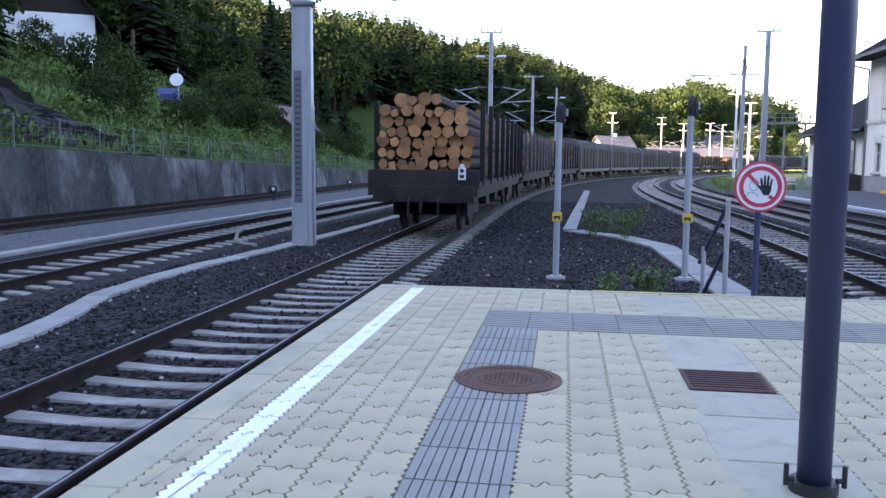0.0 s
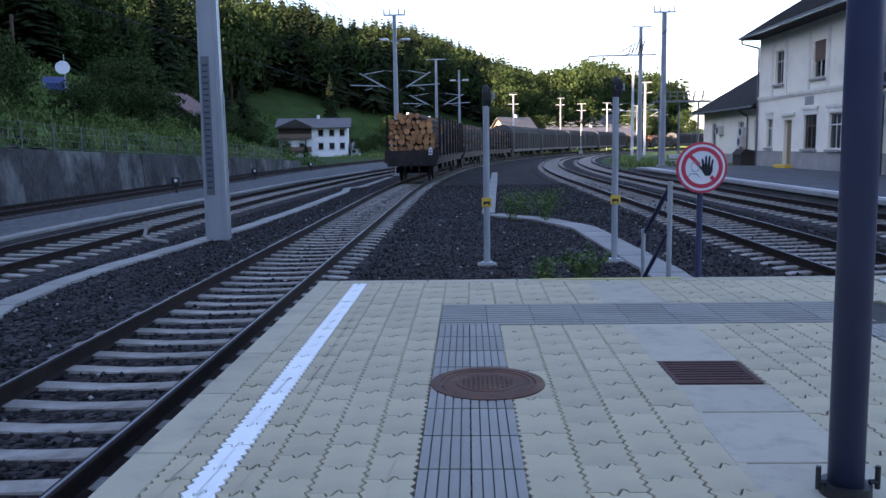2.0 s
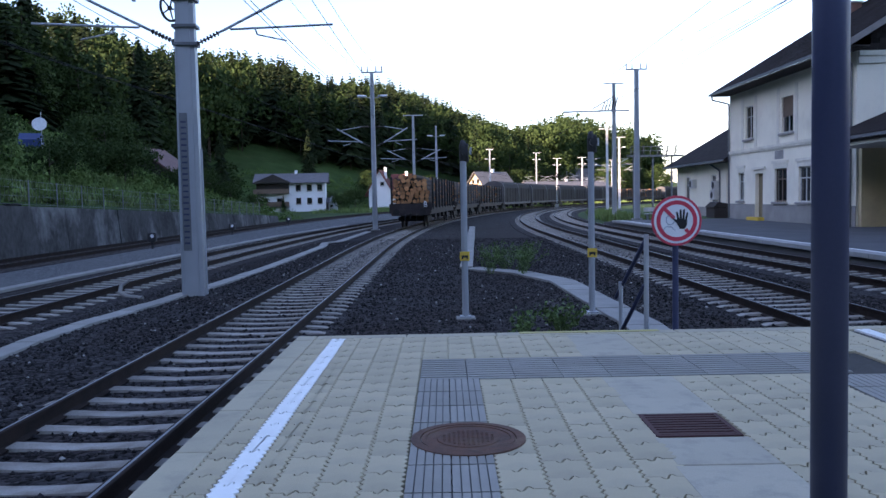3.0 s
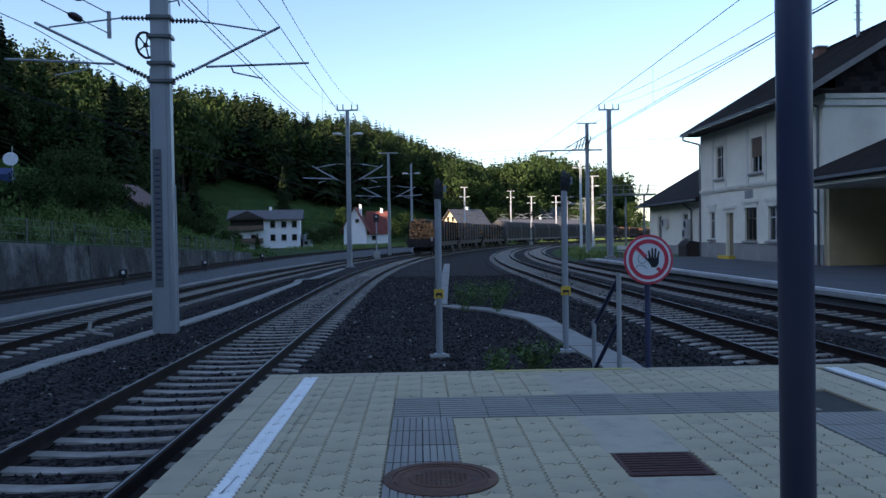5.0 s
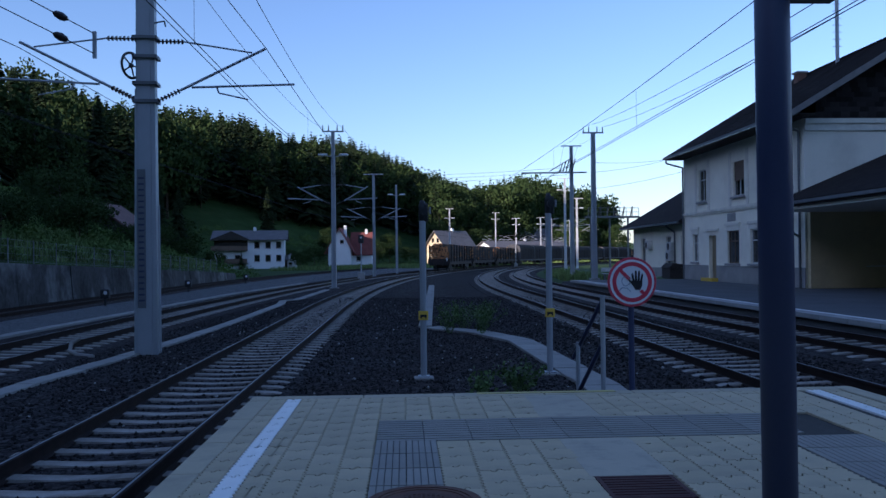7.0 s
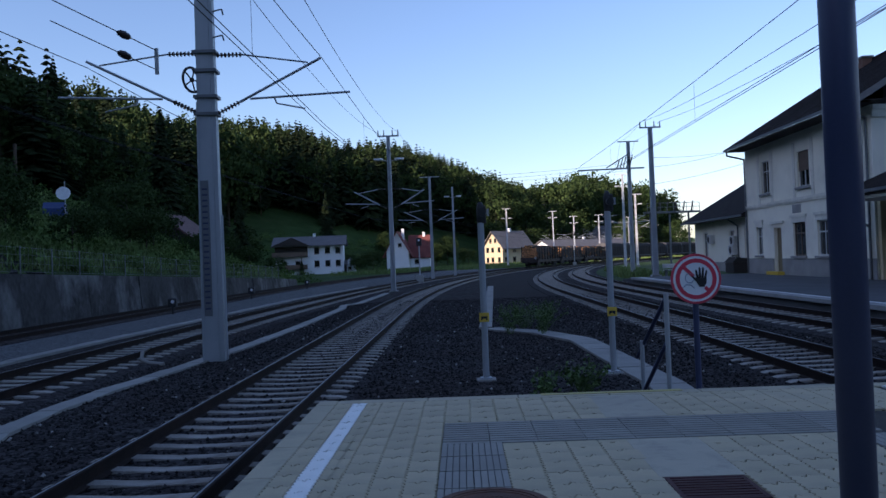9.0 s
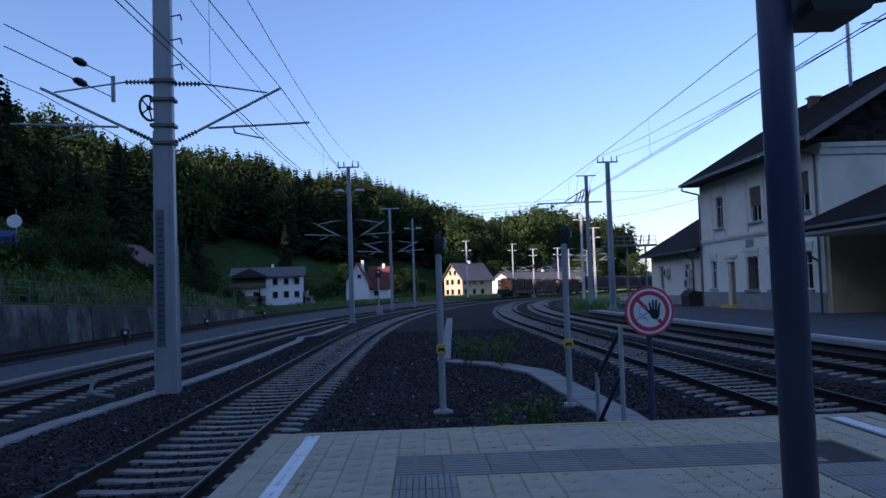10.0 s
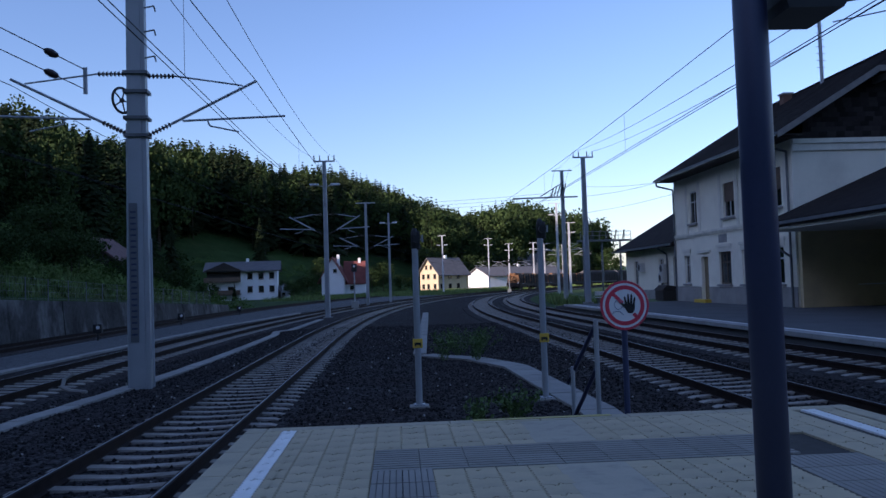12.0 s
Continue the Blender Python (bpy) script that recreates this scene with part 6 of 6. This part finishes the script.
# ---- trees ----
def leaf_quads(centres, normals_seed, size, rng, droop=0.0):
    """Bent leaf clumps, two triangles each, round the given centres."""
    n = len(centres)
    a = rng.normal(size=(n, 3))
    a /= np.linalg.norm(a, axis=1)[:, None]
    b = np.cross(a, rng.normal(size=(n, 3)))
    b /= np.linalg.norm(b, axis=1)[:, None]
    s = size * rng.uniform(.6, 1.3, n)[:, None]
    c = np.asarray(centres)
    v = np.stack([c - a * s, c - b * s * .7, c + a * s, c + b * s * .7], 1)
    v[:, 1] += np.cross(a, b) * s * .35
    v[:, :, 2] -= droop * np.abs(v[:, :, 0] - c[:, None, 0])
    f = np.arange(n * 4).reshape(n, 4)
    return v.reshape(-1, 3), f


def crown_broad(rng, h, r, clumps, leaves, size):
    """Crown of leaf clumps: lobes spread on an egg, thinner inside."""
    cs = []
    for _ in range(clumps):
        w, u = rng.uniform(0, 6.283), rng.uniform(-.75, 1)
        k = math.sqrt(max(0, 1 - u * u)) * rng.uniform(.5, 1.0)
        c = np.array([r * k * math.cos(w), r * k * math.sin(w), h * (.6 + .36 * u)])
        q = rng.normal(size=(leaves, 3))
        q = q / np.linalg.norm(q, axis=1)[:, None] * (rng.random(leaves) ** .4)[:, None]
        cs.append(c + q * np.array([r * .42, r * .42, h * .14]) * rng.uniform(.6, 1.2))
    return leaf_quads(np.concatenate(cs), 0, size, rng)


def crown_spruce(rng, h, r, layers, per, size):
    """Whorls of drooping branches that shorten to the tip."""
    vs, fs, n = [], [], 0
    for i in range(layers):
        u = i / (layers - 1)
        z0 = h * (.12 + .87 * u)
        rr = r * (1 - u) ** .85 * rng.uniform(.8, 1.15) + .02 * h ** .3
        m = max(4, int(per * (1 - .6 * u)))
        for j in range(m):
            w = rng.uniform(0, 6.283)
            L = rr * rng.uniform(.55, 1.2)
            z = z0 + h * rng.uniform(-.028, .022) * (1 - u)
            d = np.array([math.cos(w), math.sin(w), 0])
            t = np.array([-d[1], d[0], 0])
            wd = L * .19 + .006 * h
            z1 = z - L * rng.uniform(.18, .5)
            pts = [np.array([0, 0, z + .008 * h]), d * L * .55 + t * wd + np.array([0, 0, (z + z1) / 2 - .008 * h]), d * L + np.array([0, 0, z1]), d * L * .55 - t * wd + np.array([0, 0, (z + z1) / 2 - .008 * h]),
                   d * L * .55 + np.array([0, 0, (z + z1) / 2 + .008 * h])]
            vs += pts
            fs += [(n, n + 1, n + 4), (n + 1, n + 2, n + 4), (n + 2, n + 3, n + 4), (n + 3, n, n + 4)]
            n += 5
    return np.array(vs), fs


def trunk(h, r, limbs, rng):
    bm = bmesh.new()
    tube(bm, (0, 0, -1.0), (0, 0, h * .5), r, r * .6, seg=7)
    tube(bm, (0, 0, h * .5), (.05 * h * rng.uniform(-1, 1), .05 * h * rng.uniform(-1, 1), h * .9), r * .6, r * .12, seg=6)
    for i in range(limbs):
        w, z = rng.uniform(0, 6.283), h * rng.uniform(.3, .65)
        L = h * rng.uniform(.15, .28)
        tube(bm, (0, 0, z), (L * math.cos(w), L * math.sin(w), z + L * .7), r * .35, r * .08, seg=5)
    return bm


def make_tree(kind, rng, h, r):
    if kind == "spruce":
        t = thing("spruce_tree", "dark green spruce on the hillside", "tree", group="hillside trees")
        part("trunk", trunk(h, .012 * h, 0, rng), M["bark"], t)
        v, f = crown_spruce(rng, h, r, 40, 26, 1)
        raw("crown", v, f, M["needles"], t)
    else:
        t = thing("broadleaf_tree", "leafy green broadleaf tree on the hillside", "tree", group="hillside trees")
        part("trunk", trunk(h, .016 * h, 6, rng), M["bark"], t)
        v, f = crown_broad(rng, h, r, 34, 70, .018 * h + .06)
        raw("crown", v, f, M["leaves"], t)
    return t


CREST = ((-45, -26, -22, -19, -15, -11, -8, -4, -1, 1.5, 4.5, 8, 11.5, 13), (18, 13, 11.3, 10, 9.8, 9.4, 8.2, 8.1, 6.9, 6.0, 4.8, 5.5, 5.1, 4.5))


def woods():
    rng = np.random.default_rng(11)
    # single trees at the wood's edge
    protos = [make_tree("spruce", rng, 17, 3.0), make_tree("spruce", rng, 14, 2.6), make_tree("broad", rng, 11, 4.2), make_tree("broad", rng, 9, 3.6), make_tree("broad", rng, 6, 3.2)]
    spots = [(4, -22.5, 40, .5), (4, -21.6, 46, .45), (4, -22.8, 52, .5), (4, -24.5, 66, .6), (4, -24.0, 60, .5), (4, -21.8, 70, .4), (4, -22.5, 88, .45), (4, -27.5, 94, .6), (2, -52, 84, 1.2), (2, -49, 97, 1.3), (0, -53, 92, 1.15), (2, -43, 100, 1.1), (0, -47, 106, 1.0), (2, -38, 108, 1.0), (0, -37, 103, 1.05), (3, -33, 124, .9), (3, -50, 160, .7), (3, -46, 166, .6), (4, -22, 206, .9), (4, -29, 204, .8), (1, -35.2, 182.0, .3), (1, -29.3, 110, .8), (1, -33.5, 116, .9), (0, -39.0, 250, 1.4), (0, -62, 112, 1.0), (0, -58, 100, 1.0), (1, -39, 96, .9), (0, -45, 92, 1.0), (2, -42.5, 86, .8), (4, -22.8, 60, .6), (4, -31.5, 76, .75), (4, -28.6, 71, .85), (4, -30.5, 52, .7), (3, -40.5, 60.5, .4),
             (4, -24.5, 84, .4), (4, -23.5, 73, .4), (3, -40, 96, .9), (4, -26.5, 48, .55), (1, -41, 122, 1.0), (0, -44, 128, .9), (3, -45, 141, .9), (4, -36, 160, .7), (4, -23, 186, .6), (3, -7, 230, .8), (4, 2, 240, .9), (3, -4, 238, 1.0),
             (0, -36, 222, 1.0), (2, -20, 222, .9), (2, 30, 290, 1.4), (2, 42, 300, 1.5), (0, 36, 305, 1.1), (2, 60, 300, 1.3), (2, 68, 312, 1.4), (1, 75, 318, 1.2), (2, 80, 310, 1.2), (4, 22, 262, .8), (2, 24, 275, 1.0), (2, 52, 330, 1.6), (2, 62, 330, 1.5)]
    used = set()
    for i, x, y, s in spots:
        m = pose(x, y, float(hill(x, y)) - .2, 0, 0, rng.uniform(0, 360))
        if i not in used:
            used.add(i)
            protos[i].matrix_world = m
            protos[i].scale = (s, s, s)
        else:
            o = copy_thing(protos[i], m)
            o.scale = (s, s, s)
    # the wood behind, as one mass each of needles and leaves
    kinds = []
    for k in range(4):
        kinds.append(("n", *crown_spruce(rng, 1.0, (.17, .24, .27, .2)[k], 22, 19, 1)))
    for k in range(4):
        v, f = crown_broad(rng, 1.0, .36, 26, 46, .026)
        kinds.append(("l", v, f))
    acc = {"n": ([], [], 0), "l": ([], [], 0)}
    trunks = bmesh.new()
    n = 0
    tries = 0
    pts = []
    while n < 1500 and tries < 40000:
        tries += 1
        if rng.random() < .75:
            az, r = radians(rng.uniform(-62, 24)), rng.uniform(40, 430)
        else:
            az, r = radians(rng.uniform(-40, 16)), rng.uniform(150, 420)
        x, y = r * math.sin(az), r * math.cos(az)
        d = float(foot_distance(np.array(x), np.array(y)))
        k = min(1, max(0, (y - 50) / 110))
        if d < (17 + 6 * math.sin(y * .13)) * (1 - k) + (34 + 8 * math.sin(x * .09 + y * .05)) * k * (1 if x < 10 else .25) or d > 135:
            continue
        if x > 20 and d < 2 or az > radians(14.5):
            continue
        if -37 < math.degrees(az) < -14 and r < 92 or math.hypot(x + 34, y - 186) < 15:
            continue
        gap = 4.6 if r < 150 else 5.6
        if any((x - a) ** 2 + (y - b) ** 2 < gap * gap for a, b in pts[-700:]):
            continue
        pts.append((x, y))
        conifer = rng.random() < (.74 if x < 5 else .35)
        i = rng.integers(0, 4) + (0 if conifer else 4)
        key, v, f = kinds[i]
        h = (rng.uniform(12, 24) if conifer else rng.uniform(11, 18)) * (.72 if r < 130 else 1.0)
        w = h * rng.uniform(.85, 1.2)
        a = rng.uniform(0, 6.283)
        c, s = math.cos(a), math.sin(a)
        z = float(hill(np.array(x), np.array(y)))
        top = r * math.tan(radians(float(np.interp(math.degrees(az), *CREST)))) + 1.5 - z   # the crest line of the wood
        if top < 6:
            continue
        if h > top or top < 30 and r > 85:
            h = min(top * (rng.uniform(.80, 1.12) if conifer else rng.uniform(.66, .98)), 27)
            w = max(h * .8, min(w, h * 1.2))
        run, off = (x - 12.9) * sx + (y - 229) * sy, abs((x - 12.9) * sy - (y - 229) * sx)
        if run > 0 and off < 16:      # clearing added: trees kept low so that the sun gets to the ochre house
            h = min(h, 1.5 + .25 * run - z)
            if h < 4:
                continue
            w = min(w, h * 1.2)
        q = np.stack([(v[:, 0] * c - v[:, 1] * s) * w + x, (v[:, 0] * s + v[:, 1] * c) * w + y, v[:, 2] * h + z], 1)
        A, B, N = acc[key]
        A.append(q)
        B.append([tuple(int(g) + N for g in t) for t in f])
        acc[key] = (A, B, N + len(v))
        tube(trunks, (x, y, z - 1), (x, y, z + h * .8), .16, .05, seg=4, cap=False)
        n += 1
    for key, name, label, material in (("n", "spruce_wood", "dense dark spruce wood on the hillside", "needles"), ("l", "broadleaf_wood", "mixed broadleaf wood on the hillside", "leaves")):
        A, B, N = acc[key]
        tagged(raw(name, np.concatenate(A), [t for b in B for t in b], M[material]), label, "wood", kind="stuff")
    tagged(part("wood_trunks", trunks, M["bark"]), "tree trunks of the hillside wood", "wood", kind="stuff")


def rock_face():
    """Bare grey rock that rises behind the near end of the wall."""
    rng = np.random.default_rng(8)
    nu, nv = 40, 16
    v, f = [], []
    for i in range(nu + 1):
        y = 16 + 20 * i / nu
        hh = float(np.interp(y, [16, 24, 31, 36], [6.6, 5.6, 2.0, .3]))
        for j in range(nv + 1):
            u = j / nv
            k = rng.uniform(-.3, .3)
            v.append((-18.25 - 3.4 * u ** 1.1 * (hh / 6) ** .6 + k, y + rng.uniform(-.15, .15), 1.5 + hh * u - .5 * max(0, u - .85) * 6 + .5 * k))
    for i in range(nu):
        for j in range(nv):
            a = i * (nv + 1) + j
            f.append((a, a + nv + 1, a + nv + 2, a + 1))
    tagged(raw("rock_face", v, f, M["violet"]), "bare grey rock face above the retaining wall", "rock", kind="structure")


def undergrowth():
    rng = np.random.default_rng(5)
    # bushes and tall herbs on the slope above the wall
    cs = []
    for _ in range(430):
        y = rng.uniform(18, 135)
        x = -18.5 - 30 * rng.random() ** 1.3 - max(0, (y - 90)) * .35
        z = float(hill(np.array(x), np.array(y)))
        r = rng.uniform(.35, 1.2) * (1.9 if rng.random() < .3 else 1)
        if math.hypot(x + 32.5, y - 66.5) < 5 or math.hypot(x + 31, y - 86) < 7:
            r *= .35
        q = rng.normal(size=(150, 3))
        q = q / np.linalg.norm(q, axis=1)[:, None] * (rng.random(150) ** .4)[:, None] * np.array([r, r, r * .8])
        q[:, 2] = np.abs(q[:, 2])
        cs.append(q + np.array([x, y, z]))
    for _ in range(520):
        y = rng.uniform(105, 250)
        x = float(np.interp(y, FOOT[:8, 1], FOOT[:8, 0])) - rng.uniform(-6, 30)
        if min(math.hypot(x + 32, y - 184), math.hypot(x + 13, y - 197), math.hypot(x - 13, y - 229)) < 11:
            continue
        z = float(hill(np.array(x), np.array(y)))
        r = rng.uniform(.5, 2.1)
        q = rng.normal(size=(110, 3))
        q = q / np.linalg.norm(q, axis=1)[:, None] * (rng.random(110) ** .4)[:, None] * np.array([r, r, r * .9])
        q[:, 2] = np.abs(q[:, 2])
        cs.append(q + np.array([x, y, z]))
    v, f = leaf_quads(np.concatenate(cs), 0, .14, rng)
    tagged(raw("slope_bushes", v, f, M["bushleaf"]), "rough bushes and herbs on the slope above the wall", "bushes", kind="stuff")
    # grass tufts
    n = 60000
    y = rng.uniform(16, 140, n)
    x = -18.3 - 26 * rng.random(n) ** 1.2 - np.maximum(0, y - 90) * .3
    z = hill(x, y)
    h = rng.uniform(.15, .6, n)
    a = rng.uniform(0, 6.283, n)
    dx, dy = np.cos(a) * .07, np.sin(a) * .07
    v = np.stack([np.stack([x - dx, y - dy, z - .03], 1), np.stack([x + dx, y + dy, z - .03], 1), np.stack([x + rng.normal(size=n) * .15, y + rng.normal(size=n) * .15, z + h], 1)], 1)
    tagged(raw("slope_grass", v.reshape(-1, 3), np.arange(3 * n).reshape(n, 3), M["blade"]), "long grass on the slope", "grass", kind="stuff")
    # meadow by the houses and weeds by the station platform
    n = 26000
    y = rng.uniform(150, 270, n)
    x = TRACKS["a"](y) - rng.uniform(5, 42, n)
    xb, yb = rng.uniform(14.5, 17.5, 2000), rng.uniform(64, 105, 2000)
    xb = xb + np.maximum(0, yb - 75) * .12
    x, y = np.concatenate([x, xb]), np.concatenate([y, yb])
    n = len(x)
    z = hill(x, y)
    h = np.where(y < 110, rng.uniform(.2, .8, n), rng.uniform(.3, 1.0, n))
    a = rng.uniform(0, 6.283, n)
    dx, dy = np.cos(a) * .14, np.sin(a) * .14
    v = np.stack([np.stack([x - dx, y - dy, z - .03], 1), np.stack([x + dx, y + dy, z - .03], 1), np.stack([x + rng.normal(size=n) * .2, y + rng.normal(size=n) * .2, z + h], 1)], 1)
    tagged(raw("meadow_grass", v.reshape(-1, 3), np.arange(3 * n).reshape(n, 3), M["blade"]), "pale long grass beside the line", "grass", kind="stuff")


def weeds():
    rng = np.random.default_rng(21)
    def weed(x, y, h, r, n, label):
        t = thing("weed", label, "plant", pose(x, y, BED_Z + .01), group="weeds in the ballast")
        bm = bmesh.new()
        tips = []
        for _ in range(n):
            w, l = rng.uniform(0, 6.283), r * rng.uniform(.2, 1)
            p = (l * math.cos(w), l * math.sin(w), h * rng.uniform(.5, 1))
            tube(bm, (p[0] * .2, p[1] * .2, 0), p, .006, .003, seg=4, cap=False)
            tips.append(p)
        tagged(part("stem", bm, M["weed"], t), kind="stuff")
        c = np.concatenate([np.array(p) * rng.uniform(.25, 1.05, (26, 1)) + rng.normal(size=(26, 3)) * .05 for p in tips])
        c[:, 2] = np.abs(c[:, 2])
        v, f = leaf_quads(c, 0, .035, rng)
        raw("leaves", v, f, M["weed"], t)
    for x, y, h, r, n in ((1.35, 12.2, .42, .3, 9), (2.0, 12.6, .5, .42, 14), (1.5, 22.9, .8, .5, 12), (2.0, 24.5, .85, .9, 18), (2.7, 25.5, .7, .7, 12), (2.35, 22.2, .75, .3, 8), (1.1, 11.4, .18, .3, 6), (.45, 10.6, .15, .3, 5), (3.0, 27, .6, .6, 9)):
        weed(x, y, h, r, n, "green leafy weed growing in the ballast")


# ---- build ----
ground()
ballast()
track("a", "straight near track with pale concrete sleepers and worn rails", -5, 330, (5, 62))
track("b", "second track with concrete sleepers beyond the cable trough", -5, 330, (12, 40))
track("c", "rusty siding along the retaining wall", -5, 170, (20, 21), wood=True, shiny=False)
track("d", "track with concrete sleepers on the far side of the island platform", -5, 330, (9, 45))
track("e", "platform track with concrete sleepers before the station", -5, 330, (12, 40))
station_platform()
wall_left()
fence()
cable_troughs()
station()
annex()
veranda()
near_mast()
masts()
wires()
lamp_post()
prohibition_sign()
handrail()
platform_mark()
shunt_signal(.575, 14.47, 3.12, 1, "grey signal post with a black head, facing away")
shunt_signal(2.84, 14.74, 3.25, 1, "taller grey signal post with a black lamp head")
manhole()
drain()
train()
houses()
woods()
rock_face()
undergrowth()
weeds()
plat = platform()
paving(plat)
motions()
